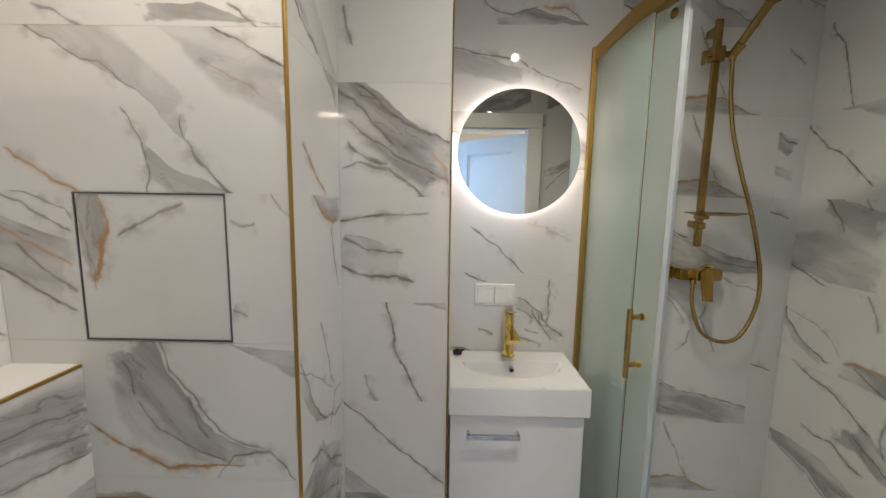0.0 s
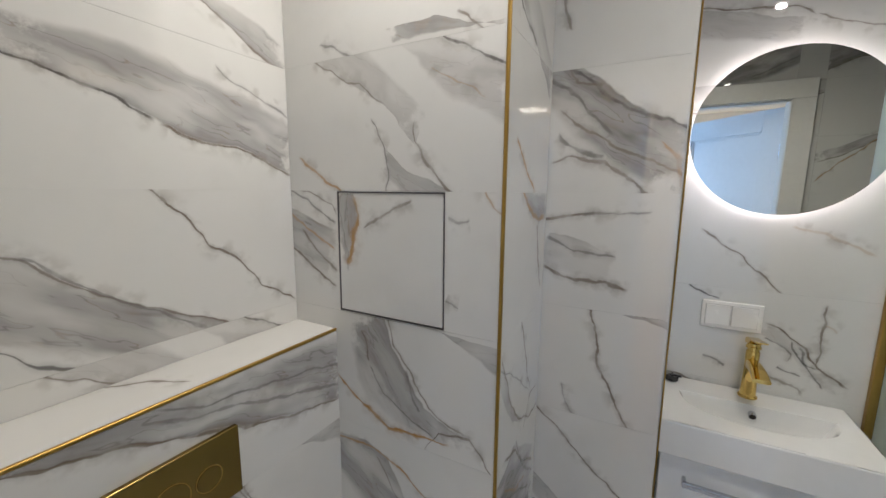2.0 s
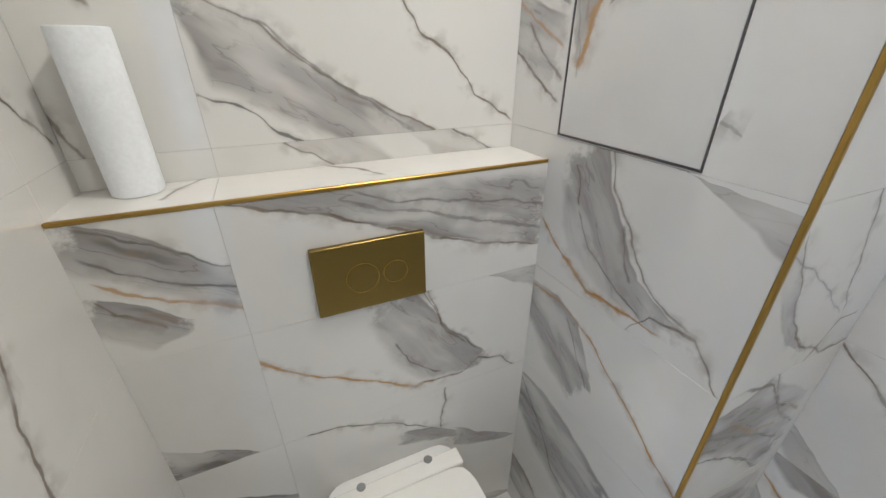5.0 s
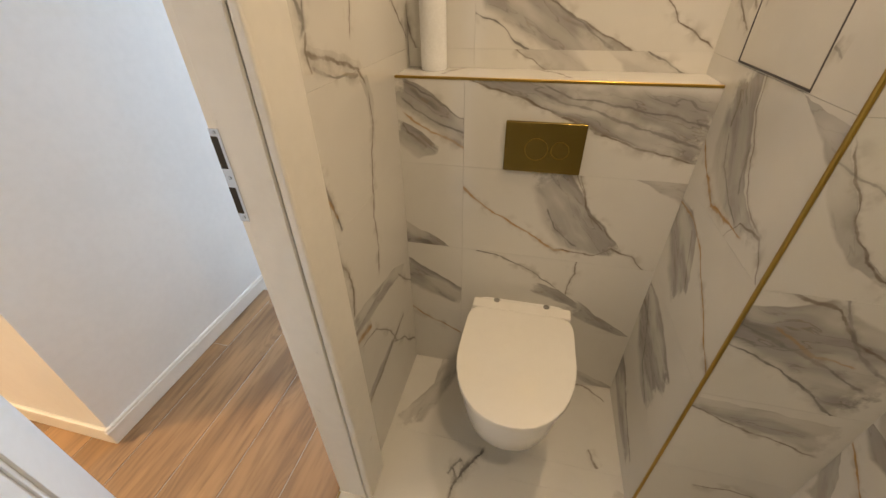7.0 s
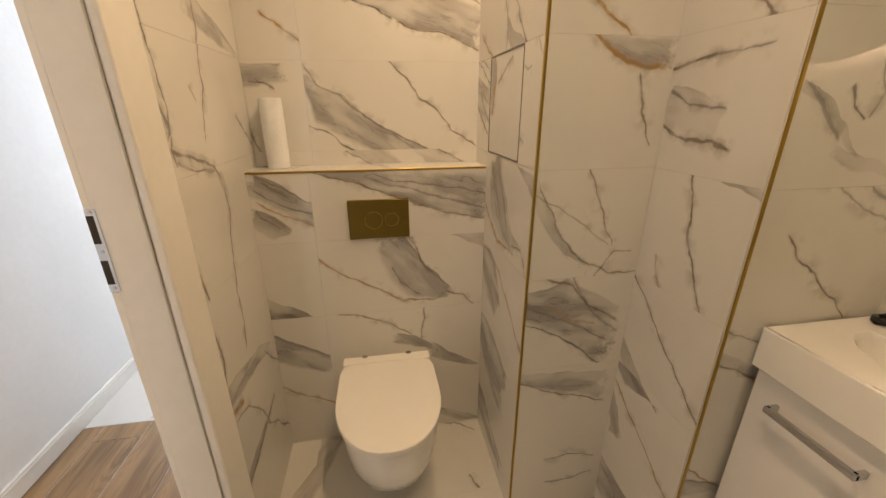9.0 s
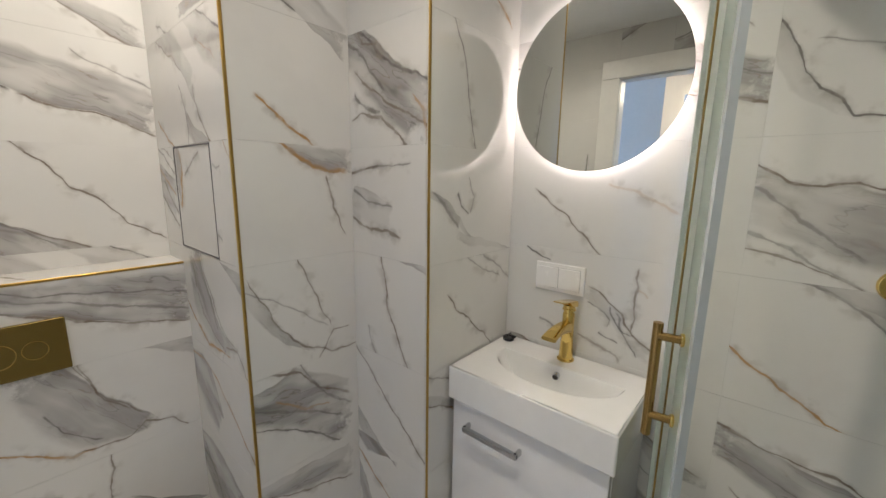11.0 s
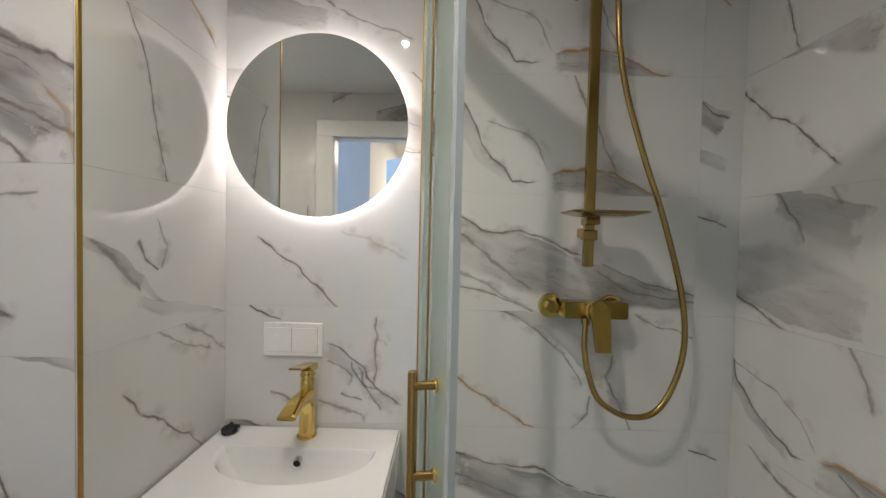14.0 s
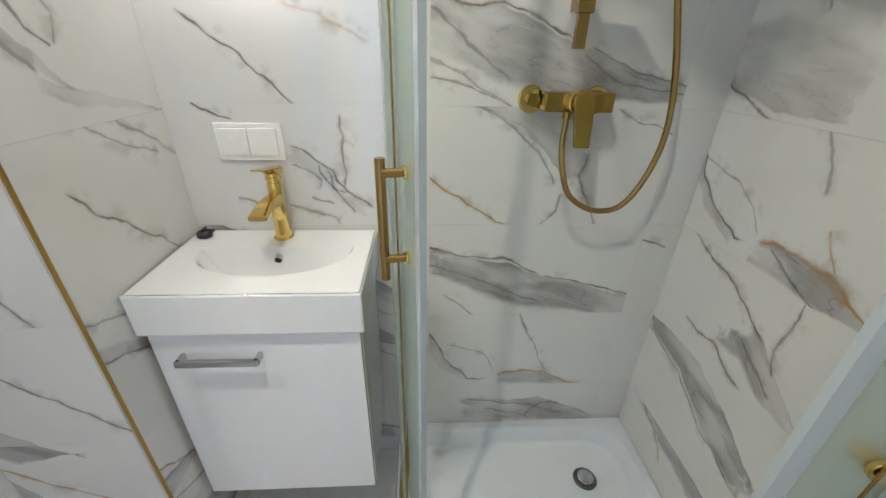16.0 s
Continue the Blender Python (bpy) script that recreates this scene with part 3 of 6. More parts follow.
M["m_ret_0_3"] = marble("marble_tile_return", [
    ([(0.0,0.325),(0.047,0.308),(0.135,0.276),(0.191,0.213),(0.307,0.148)], 0.004, BROWN, 0.75),
    ([(-0.052,0.188),(-0.006,0.168),(0.108,0.116),(0.185,0.059),(0.282,-0.022),(0.321,-0.054)], 0.003, DARK, 0.75),
    ([(-0.024,0.227),(0.023,0.208),(0.129,0.164),(0.273,0.075)], 0.004, GREY, 0.7),
    ([(0.059,0.224),(0.149,0.157),(0.23,0.141)], 0.004, GOLD, 0.5),
    ([(0.128,0.314),(0.154,0.271),(0.21,0.178),(0.307,0.106)], 0.004, GREY, 0.6),
], [
    ([(-0.029,0.246),(0.018,0.263),(0.118,0.299),(0.213,0.256),(0.308,0.2)], [(-0.05,0.194),(-0.006,0.171),(0.107,0.112),(0.205,0.013),(0.306,-0.004),(0.355,-0.012)], 0.95),
], seed=35.7)

M["m_ret_0_2"] = marble("marble_tile_return", [
    ([(-0.028,0.27),(0.017,0.249),(0.136,0.195),(0.305,0.152)], 0.0025, BROWN, 0.75),
], [
    ([(-0.041,0.294),(0.009,0.29),(0.14,0.279),(0.306,0.269)], [(-0.036,0.261),(0.011,0.244),(0.136,0.197),(0.305,0.152)], 0.8),
], seed=37.4)

M["m_ret_0_1"] = marble("marble_tile_return", [
    ([(0.102,0.221),(0.204,0.235),(0.303,0.209)], 0.0025, BROWN, 0.6),
    ([(0.118,0.111),(0.213,0.123),(0.302,0.144)], 0.003, GREY, 0.6),
], [
], seed=39.1)

M["m_col_0_6"] = marble("marble_tile_column", [
    ([(0.256,0.361),(0.298,0.334),(0.357,0.295),(0.432,0.223),(0.524,0.173),(0.593,0.144),(0.639,0.125)], 0.004, DARK, 0.75),
    ([(0.293,0.08),(0.355,0.091),(0.432,0.074),(0.51,0.014),(0.549,-0.016)], 0.005, BROWN, 0.75),
    ([(0.311,0.214),(0.386,0.146),(0.478,0.102),(0.59,0.049),(0.635,0.028)], 0.004, BROWN, 0.7),
    ([(0.254,0.306),(0.297,0.279),(0.342,0.251),(0.402,0.179),(0.448,0.132)], 0.005, DARK, 0.6),
    ([(0.54,0.121),(0.587,0.076),(0.595,0.008),(0.602,-0.042)], 0.004, GOLD, 0.6),
    ([(0.309,0.148),(0.37,0.103),(0.432,0.086)], 0.005, DARK, 0.7),
    ([(0.312,0.353),(0.335,0.309),(0.357,0.266),(0.417,0.252)], 0.004, BROWN, 0.6),
], [
    ([(0.251,0.351),(0.298,0.334),(0.357,0.312),(0.448,0.238),(0.524,0.18),(0.593,0.148),(0.638,0.128)], [(0.292,0.199),(0.355,0.13),(0.432,0.074),(0.518,0.011),(0.588,0.012),(0.638,0.013)], 0.95),
], seed=40.8)

M["m_col_0_5"] = marble("marble_tile_column", [
    ([(0.29,0.228),(0.369,0.24),(0.416,0.247)], 0.0045, BROWN, 0.8),
    ([(0.385,0.244),(0.479,0.252),(0.549,0.259)], 0.003, GREY, 0.6),
    ([(0.297,0.182),(0.368,0.147),(0.473,0.141)], 0.004, GREY, 0.7),
    ([(0.287,0.108),(0.351,0.074),(0.447,0.079),(0.508,0.057)], 0.005, BROWN, 0.8),
], [
    ([(0.297,0.194),(0.384,0.179),(0.473,0.144)], [(0.295,0.105),(0.367,0.077),(0.504,0.055)], 0.55),
], seed=42.5)

M["m_col_0_4"] = marble("marble_tile_column", [
    ([(0.404,0.344),(0.418,0.296),(0.439,0.226),(0.447,0.158),(0.484,0.086),(0.523,0.008),(0.545,-0.037)], 0.0035, BROWN, 0.8),
    ([(0.356,0.087),(0.372,0.034),(0.394,-0.004),(0.418,-0.048)], 0.002, GREY, 0.5),
], [
    ([(0.498,0.3),(0.548,0.298),(0.603,0.296),(0.653,0.294)], [(0.52,0.293),(0.569,0.282),(0.603,0.275),(0.652,0.264)], 0.7),
], seed=44.2)

M["m_col_0_3"] = marble("marble_tile_column", [
    ([(0.249,0.329),(0.288,0.297),(0.363,0.236),(0.447,0.156),(0.516,0.102),(0.606,0.03),(0.645,-0.002)], 0.0026, BROWN, 0.8),
], [
    ([(0.284,0.096),(0.343,0.041),(0.43,-0.017),(0.471,-0.045)], [(0.246,0.055),(0.282,0.021),(0.325,-0.02),(0.36,-0.054),(0.396,-0.088)], 0.6),
], seed=45.9)

M["m_col_0_2"] = marble("marble_tile_column", [
    ([(0.279,0.234),(0.413,0.151),(0.586,0.039),(0.628,0.012)], 0.003, GOLD, 0.9),
], [
    ([(0.228,0.386),(0.273,0.364),(0.347,0.328),(0.433,0.285),(0.478,0.262)], [(0.219,0.309),(0.262,0.283),(0.331,0.241),(0.386,0.256)], 0.8),
    ([(0.272,0.218),(0.331,0.148),(0.366,0.051)], [(0.26,0.126),(0.296,0.075),(0.314,0.012),(0.327,-0.036)], 0.6),
], seed=47.6)

M["m_col_0_1"] = marble("marble_tile_column", [
], [
    ([(0.276,0.203),(0.418,0.192),(0.567,0.208)], [(0.267,0.055),(0.351,0.019),(0.421,0.034)], 0.85),
], seed=49.3)

M["m_col_0_7"] = marble("marble_tile_column", [
    ([(0.308,0.204),(0.322,0.149),(0.336,0.087)], 0.004, BROWN, 0.6),
], [
], seed=51)

M["m_side_0_7"] = marble("marble_tile_recess", [
    ([(0.229,0.24),(0.328,0.186),(0.464,0.11),(0.566,0.043)], 0.0035, GOLD, 0.85),
], [
], seed=52.7)

M["m_side_0_6"] = marble("marble_tile_recess", [
    ([(0.262,0.356),(0.288,0.313),(0.322,0.255),(0.352,0.195),(0.369,0.091),(0.388,0.021),(0.401,-0.027)], 0.002, DARK, 0.7),
], [
], seed=54.4)

M["m_side_0_5"] = marble("marble_tile_recess", [
    ([(0.317,0.185),(0.339,0.15),(0.374,0.122)], 0.0035, DARK, 0.7),
    ([(0.376,0.229),(0.394,0.174),(0.379,0.121)], 0.002, GREY, 0.6),
    ([(0.228,0.186),(0.274,0.141),(0.335,0.088)], 0.005, GREY, 0.6),
], [
    ([(0.21,0.192),(0.287,0.161),(0.35,0.102),(0.396,0.052)], [(0.212,0.164),(0.274,0.139),(0.343,0.086)], 0.7),
    ([(0.323,0.087),(0.405,0.056),(0.586,0.006),(0.634,-0.007)], [(0.311,0.064),(0.379,0.032),(0.58,-0.005),(0.629,-0.014)], 0.5),
], seed=56.1)

M["m_side_0_4"] = marble("marble_tile_recess", [
    ([(0.314,0.328),(0.363,0.319),(0.447,0.303),(0.527,0.254),(0.6,0.2),(0.641,0.17)], 0.004, GREY, 0.5),
    ([(0.279,0.218),(0.327,0.16),(0.391,0.113),(0.506,-0.004),(0.541,-0.039)], 0.0024, BROWN, 0.8),
    ([(0.319,0.324),(0.364,0.302),(0.427,0.271),(0.548,0.216)], 0.0022, GREY, 0.5),
], [
], seed=57.8)

M["m_north_0_7"] = marble("marble_tile_basin", [
    ([(-0.052,0.232),(-0.003,0.221),(0.099,0.199),(0.226,0.183),(0.284,0.142)], 0.0026, BROWN, 0.8),
    ([(0.274,0.151),(0.377,0.113),(0.475,0.083)], 0.0018, BROWN, 0.6),
], [
    ([(-0.052,0.228),(-0.003,0.217),(0.12,0.192),(0.274,0.139)], [(-0.05,0.13),(-0.001,0.123),(0.122,0.105),(0.266,0.087)], 0.45),
], seed=59.5)

M["m_north_0_8"] = marble("marble_tile_basin", [
    ([(0.104,0.081),(0.155,0.044),(0.206,0.035),(0.314,0.064)], 0.0024, BROWN, 0.7),
    ([(0.314,0.064),(0.394,0.056),(0.435,0.037),(0.477,0.0),(0.515,-0.033)], 0.004, GOLD, 0.7),
], [
    ([(0.138,0.016),(0.186,0.029),(0.294,0.06),(0.477,0.002),(0.525,-0.013)], [(0.157,-0.004),(0.207,-0.004),(0.318,-0.005),(0.478,-0.004),(0.528,-0.003)], 0.75),
], seed=61.2)

M["m_north_0_5"] = marble("marble_tile_basin", [
    ([(0.075,0.188),(0.129,0.14),(0.187,0.094),(0.238,0.05),(0.288,-0.002),(0.323,-0.037)], 0.0024, BROWN, 0.8),
    ([(0.288,0.198),(0.376,0.173),(0.477,0.127)], 0.004, GOLD, 0.28),
], [
], seed=62.9)

M["m_north_0_4"] = marble("marble_tile_basin", [
    ([(0.26,0.215),(0.295,0.196),(0.331,0.167),(0.357,0.148),(0.371,0.123),(0.393,0.093),(0.415,0.081),(0.443,0.063),(0.464,0.046)], 0.0030, BROWN, 0.85),
    ([(0.389,0.285),(0.387,0.251),(0.395,0.23),(0.387,0.185),(0.39,0.142),(0.388,0.103),(0.399,0.089)], 0.0026, BROWN, 0.70),
    ([(0.26,0.164),(0.284,0.15),(0.314,0.142),(0.331,0.123),(0.329,0.094)], 0.0026, GREY, 0.75),
    ([(0.237,0.063),(0.273,0.052),(0.315,0.036),(0.355,0.021),(0.366,0.001)], 0.0035, BROWN, 0.50),
    ([(0.303,0.079),(0.332,0.064),(0.363,0.053)], 0.0026, DARK, 0.60),
    ([(0.342,0.152),(0.357,0.126),(0.365,0.1),(0.388,0.065),(0.41,0.031)], 0.0035, GREY, 0.75),
    ([(0.325,0.166),(0.337,0.135),(0.348,0.12),(0.371,0.095),(0.393,0.088)], 0.0024, DARK, 0.70),
    ([(0.118,0.074),(0.144,0.066),(0.176,0.054)], 0.0035, GREY, 0.70),
    ([(0.395,0.225),(0.409,0.216),(0.42,0.203)], 0.0028, GOLD, 0.35),
    ([(0.054,0.301),(0.081,0.285),(0.115,0.27),(0.147,0.264)], 0.0022, DARK, 0.85),
], [
    ([(0.272,0.208),(0.295,0.196),(0.331,0.167),(0.357,0.148),(0.393,0.093),(0.464,0.048)], [(0.254,0.166),(0.284,0.147),(0.314,0.137),(0.366,0.078),(0.399,0.04),(0.459,-0.003)], 0.38),
], seed=64.6)

M["m_loop_1_7"] = marble("marble_tile_loop", [
    ([(-0.019,0.274),(0.002,0.228),(0.055,0.115),(0.129,0.039),(0.194,0.032),(0.226,0.055)], 0.0024, DARK, 0.75),
    ([(0.226,0.052),(0.309,0.066),(0.387,0.058),(0.497,0.002),(0.542,-0.021)], 0.0035, GOLD, 0.85),
    ([(0.055,0.176),(0.121,0.164),(0.187,0.139),(0.226,0.057)], 0.0018, GREY, 0.6),
    ([(0.258,0.342),(0.28,0.297),(0.309,0.238),(0.366,0.117),(0.394,0.057)], 0.0022, BROWN, 0.6),
], [
    ([(0.226,0.055),(0.316,0.066),(0.401,0.05),(0.497,0.0),(0.542,-0.022)], [(0.122,0.036),(0.238,0.001),(0.379,-0.004),(0.491,-0.004),(0.541,-0.004)], 0.75),
    ([(-0.021,0.29),(-0.001,0.244),(0.048,0.131),(0.122,0.043)], [(-0.033,0.216),(-0.012,0.17),(0.026,0.085),(0.1,0.024),(0.139,-0.008)], 0.6),
], seed=66.3)

M["m_north_1_5"] = marble("marble_tile_basin", [
    ([(-0.032,0.266),(0.009,0.237),(0.053,0.206),(0.154,0.206),(0.225,0.183),(0.315,0.14)], 0.0035, BROWN, 0.8),
    ([(0.35,0.122),(0.473,0.083),(0.606,0.057),(0.655,0.047)], 0.0018, GREY, 0.7),
    ([(-0.031,0.215),(0.01,0.186),(0.126,0.102),(0.197,0.058)], 0.004, GREY, 0.55),
    ([(-0.038,0.062),(0.011,0.055),(0.098,0.043),(0.162,0.017),(0.208,-0.002)], 0.0025, BROWN, 0.6),
    ([(0.336,0.107),(0.445,0.054),(0.593,0.038),(0.642,0.033)], 0.0025, BROWN, 0.5),
    ([(-0.035,0.111),(0.011,0.091),(0.088,0.058),(0.162,0.021),(0.207,-0.001)], 0.004, GREY, 0.5),
], [
    ([(-0.033,0.264),(0.009,0.237),(0.053,0.209),(0.154,0.203),(0.253,0.165),(0.322,0.128),(0.432,0.096),(0.606,0.059),(0.655,0.049)], [(-0.036,0.116),(0.011,0.099),(0.083,0.072),(0.169,0.043),(0.336,0.009),(0.539,0.01),(0.589,0.011)], 0.75),
], seed=68)

M["m_north_1_4"] = marble("marble_tile_basin", [
    ([(-0.02,0.142),(0.021,0.114),(0.103,0.057),(0.198,0.001),(0.241,-0.025)], 0.0035, GOLD, 0.85),
    ([(0.079,0.317),(0.124,0.296),(0.194,0.264),(0.264,0.201),(0.329,0.107)], 0.003, GREY, 0.6),
    ([(0.342,0.092),(0.339,0.042),(0.304,0.002),(0.27,-0.035)], 0.003, GREY, 0.6),
    ([(0.399,0.207),(0.377,0.145),(0.414,0.077),(0.447,0.009),(0.468,-0.037)], 0.003, GREY, 0.7),
    ([(0.388,0.327),(0.434,0.305),(0.505,0.271),(0.603,0.236),(0.65,0.22)], 0.002, GREY, 0.7),
], [
    ([(0.07,0.313),(0.117,0.296),(0.229,0.255),(0.322,0.152),(0.354,0.092)], [(0.215,0.303),(0.265,0.298),(0.404,0.283),(0.46,0.224)], 0.5),
], seed=69.7)

M["m_north_1_3"] = marble("marble_tile_basin", [
    ([(-0.032,0.244),(0.016,0.228),(0.095,0.201),(0.208,0.194),(0.277,0.162),(0.329,0.144)], 0.0032, BROWN, 0.85),
    ([(0.321,0.146),(0.436,0.112),(0.526,0.091),(0.617,0.059),(0.664,0.042)], 0.0018, DARK, 0.85),
    ([(-0.031,0.187),(0.016,0.17),(0.166,0.115),(0.345,0.032)], 0.0025, GREY, 0.6),
    ([(0.034,0.078),(0.14,-0.007),(0.194,-0.034),(0.239,-0.056)], 0.002, BROWN, 0.6),
], [
    ([(-0.032,0.242),(0.016,0.228),(0.111,0.199),(0.226,0.179),(0.295,0.152),(0.472,0.102),(0.604,0.059),(0.674,0.031),(0.721,0.012)], [(0.033,0.117),(0.153,0.06),(0.332,0.0),(0.695,-0.013),(0.745,-0.015)], 0.85),
], seed=71.4)

M["m_north_1_1"] = marble("marble_tile_basin", [
    ([(0.121,0.23),(0.221,0.221),(0.345,0.202),(0.498,0.145)], 0.003, BROWN, 0.7),
    ([(0.342,0.143),(0.395,0.208),(0.468,0.205)], 0.004, DARK, 0.6),
    ([(0.184,0.188),(0.287,0.166),(0.375,0.127)], 0.003, GREY, 0.6),
], [
    ([(0.12,0.247),(0.281,0.23),(0.38,0.243),(0.629,0.128),(0.675,0.107)], [(0.167,0.121),(0.398,0.11),(0.633,0.109),(0.683,0.109)], 0.8),
], seed=73.1)

M["m_plain"] = marble("marble_tile_plain", [], [], seed=74.1)
M["m_north_2_6"] = marble("marble_tile_basin", [
    ([(-0.036,0.283),(-0.003,0.246),(0.026,0.213),(0.073,0.203)], 0.003, BROWN, 0.8),
], [
    ([(-0.045,0.27),(-0.001,0.246),(0.039,0.224),(0.073,0.217)], [(-0.042,0.192),(0.001,0.167),(0.038,0.146),(0.072,0.139)], 0.9),
    ([(-0.05,0.132),(-0.002,0.117),(0.071,0.093)], [(-0.046,0.101),(-0.0,0.081),(0.07,0.051)], 0.7),
], seed=74.8)

M["m_north_2_5"] = marble("marble_tile_basin", [
    ([(-0.044,0.272),(0.002,0.251),(0.042,0.234),(0.077,0.221)], 0.002, DARK, 0.8),
], [
], seed=76.5)

M["m_north_2_7"] = marble("marble_tile_basin", [
    ([(-0.048,0.257),(-0.008,0.228),(0.03,0.2),(0.062,0.174)], 0.003, GOLD, 0.7),
], [
], seed=78.2)

M["m_east_0_3"] = marble("marble_tile_shower", [
    ([(0.022,0.319),(0.067,0.298),(0.141,0.265),(0.22,0.244),(0.278,0.215),(0.318,0.188),(0.353,0.168)], 0.003, BROWN, 0.8),
    ([(0.113,0.084),(0.18,0.074),(0.234,0.083),(0.308,0.042),(0.347,0.034)], 0.004, BROWN, 0.7),
    ([(0.383,0.346),(0.382,0.296),(0.381,0.232),(0.373,0.177),(0.391,0.118)], 0.003, BROWN, 0.65),
    ([(0.293,0.142),(0.361,0.106),(0.408,0.074)], 0.004, DARK, 0.5),
], [
    ([(0.305,0.2),(0.356,0.17),(0.424,0.108),(0.485,0.062)], [(0.227,0.085),(0.306,0.086),(0.4,0.046),(0.485,0.015),(0.531,-0.003)], 0.9),
], seed=79.9)

M["m_east_0_2"] = marble("marble_tile_shower", [
    ([(-0.047,0.262),(0.001,0.25),(0.168,0.209),(0.294,0.15),(0.347,0.141),(0.444,0.098)], 0.0024, DARK, 0.8),
], [
    ([(-0.038,0.29),(0.011,0.295),(0.183,0.315),(0.332,0.254),(0.432,0.194),(0.49,0.17)], [(-0.047,0.262),(0.001,0.25),(0.168,0.209),(0.294,0.15),(0.446,0.093)], 0.9),
], seed=81.6)

M["m_east_0_1"] = marble("marble_tile_shower", [
    ([(0.061,0.318),(0.106,0.296),(0.165,0.267),(0.208,0.241),(0.236,0.192)], 0.003, GOLD, 0.8),
], [
    ([(0.047,0.295),(0.097,0.301),(0.19,0.312),(0.305,0.297),(0.4,0.303),(0.45,0.307)], [(0.135,0.267),(0.26,0.24),(0.357,0.226)], 0.85),
], seed=83.3)

M["m_loop2_0_4"] = marble("marble_tile_arc", [
    ([(-0.037,0.261),(-0.015,0.216),(0.021,0.146),(0.092,0.081),(0.177,0.039),(0.211,0.047),(0.228,0.068)], 0.0028, DARK, 0.8),
    ([(0.227,0.066),(0.287,0.075),(0.348,0.077),(0.393,0.071),(0.43,0.053),(0.488,0.019),(0.531,-0.006)], 0.0045, GOLD, 0.85),
    ([(-0.021,0.195),(0.027,0.184),(0.131,0.158),(0.196,0.122),(0.227,0.069)], 0.002, GREY, 0.6),
    ([(0.24,0.348),(0.267,0.306),(0.304,0.25),(0.325,0.194)], 0.004, BROWN, 0.5),
    ([(0.356,0.147),(0.374,0.112),(0.398,0.074)], 0.003, GOLD, 0.6),
    ([(0.35,0.069),(0.399,0.056),(0.441,0.038)], 0.009, GOLD, 0.5),
    ([(0.262,0.059),(0.316,0.036),(0.365,0.015),(0.411,-0.004)], 0.003, DARK, 0.6),
], [
    ([(0.227,0.066),(0.287,0.075),(0.348,0.077),(0.393,0.071),(0.43,0.053),(0.488,0.019),(0.531,-0.006)], [(0.155,0.042),(0.223,0.003),(0.371,0.006),(0.478,0.002),(0.528,-0.001)], 0.85),
    ([(-0.037,0.261),(-0.015,0.216),(0.021,0.146),(0.092,0.081),(0.177,0.039)], [(-0.045,0.19),(-0.015,0.15),(0.051,0.065),(0.157,0.02),(0.203,0.0)], 0.5),
], seed=85)

M["m_east_0_5"] = marble("marble_tile_shower", [
    ([(-0.071,0.094),(-0.027,0.071),(0.04,0.037),(0.125,0.006),(0.172,-0.012)], 0.0035, BROWN, 0.75),
    ([(0.065,0.341),(0.099,0.305),(0.157,0.242),(0.176,0.191)], 0.0035, BROWN, 0.7),
    ([(0.202,0.355),(0.225,0.311),(0.251,0.262)], 0.003, BROWN, 0.6),
], [
    ([(-0.072,0.093),(-0.027,0.071),(0.056,0.032),(0.15,0.013),(0.244,0.013),(0.294,0.013)], [(-0.046,0.177),(0.003,0.187),(0.09,0.204),(0.179,0.186),(0.248,0.15)], 0.5),
    ([(0.122,0.314),(0.17,0.299),(0.214,0.285),(0.252,0.273),(0.299,0.257)], [(0.179,0.208),(0.212,0.188),(0.249,0.165)], 0.6),
], seed=86.7)

M["m_east_0_6"] = marble("marble_tile_shower", [
    ([(-0.017,0.285),(0.016,0.247),(0.082,0.173),(0.137,0.144),(0.206,0.079),(0.253,0.034)], 0.0026, BROWN, 0.85),
], [
    ([(0.023,0.314),(0.073,0.315),(0.166,0.316),(0.261,0.313),(0.311,0.311)], [(0.036,0.31),(0.085,0.3),(0.178,0.282),(0.259,0.23)], 0.65),
], seed=88.4)

M["m_east_0_7"] = marble("marble_tile_shower", [
    ([(0.021,0.328),(0.045,0.284),(0.097,0.187),(0.116,0.104),(0.139,0.03),(0.153,-0.018)], 0.003, BROWN, 0.8),
], [
], seed=90.1)

M["m_loop_1_6"] = marble("marble_tile_loop", [
    ([(0.372,0.138),(0.42,0.073),(0.495,0.008),(0.533,-0.025)], 0.002, BROWN, 0.6),
], [
], seed=100.3)

M["m_east_0_4"] = marble("marble_tile_shower", [
    ([(-0.051,0.33),(-0.025,0.288),(0.037,0.187),(0.093,0.1)], 0.003, DARK, 0.7),
    ([(-0.033,0.276),(0.002,0.24),(0.081,0.161),(0.138,0.078)], 0.004, GREY, 0.55),
    ([(0.171,0.206),(0.202,0.141)], 0.003, GREY, 0.5),
], [
], seed=102)
T_WEST = {(0, 5): ("m_west_0_5", False), (0, 6): ("m_west_0_6", False), (1, 5): ("m_west_1_5", False), (1, 6): ("m_west_1_6", False)}
T_LEDGE = {(0, 1): ("m_ledge_0_1", False), (0, 2): ("m_ledge_0_2", False), (0, 3): ("m_ledge_0_3", False), (0, 4): ("m_ledge_0_4", False), (1, 1): ("m_ledge_1_1", False), (1, 2): ("m_ledge_1_2", False), (1, 3): ("m_ledge_1_3", False), (1, 4): ("m_ledge_1_4", False)}
T_HATCH = {(0, 2): ("m_hatch_0_2", False), (0, 3): ("m_hatch_0_3", False), (0, 4): ("m_hatch_0_4", False), (0, 5): ("m_hatch_0_5", False), (0, 6): ("m_hatch_0_6", False), (0, 7): ("m_hatch_0_7", False)}
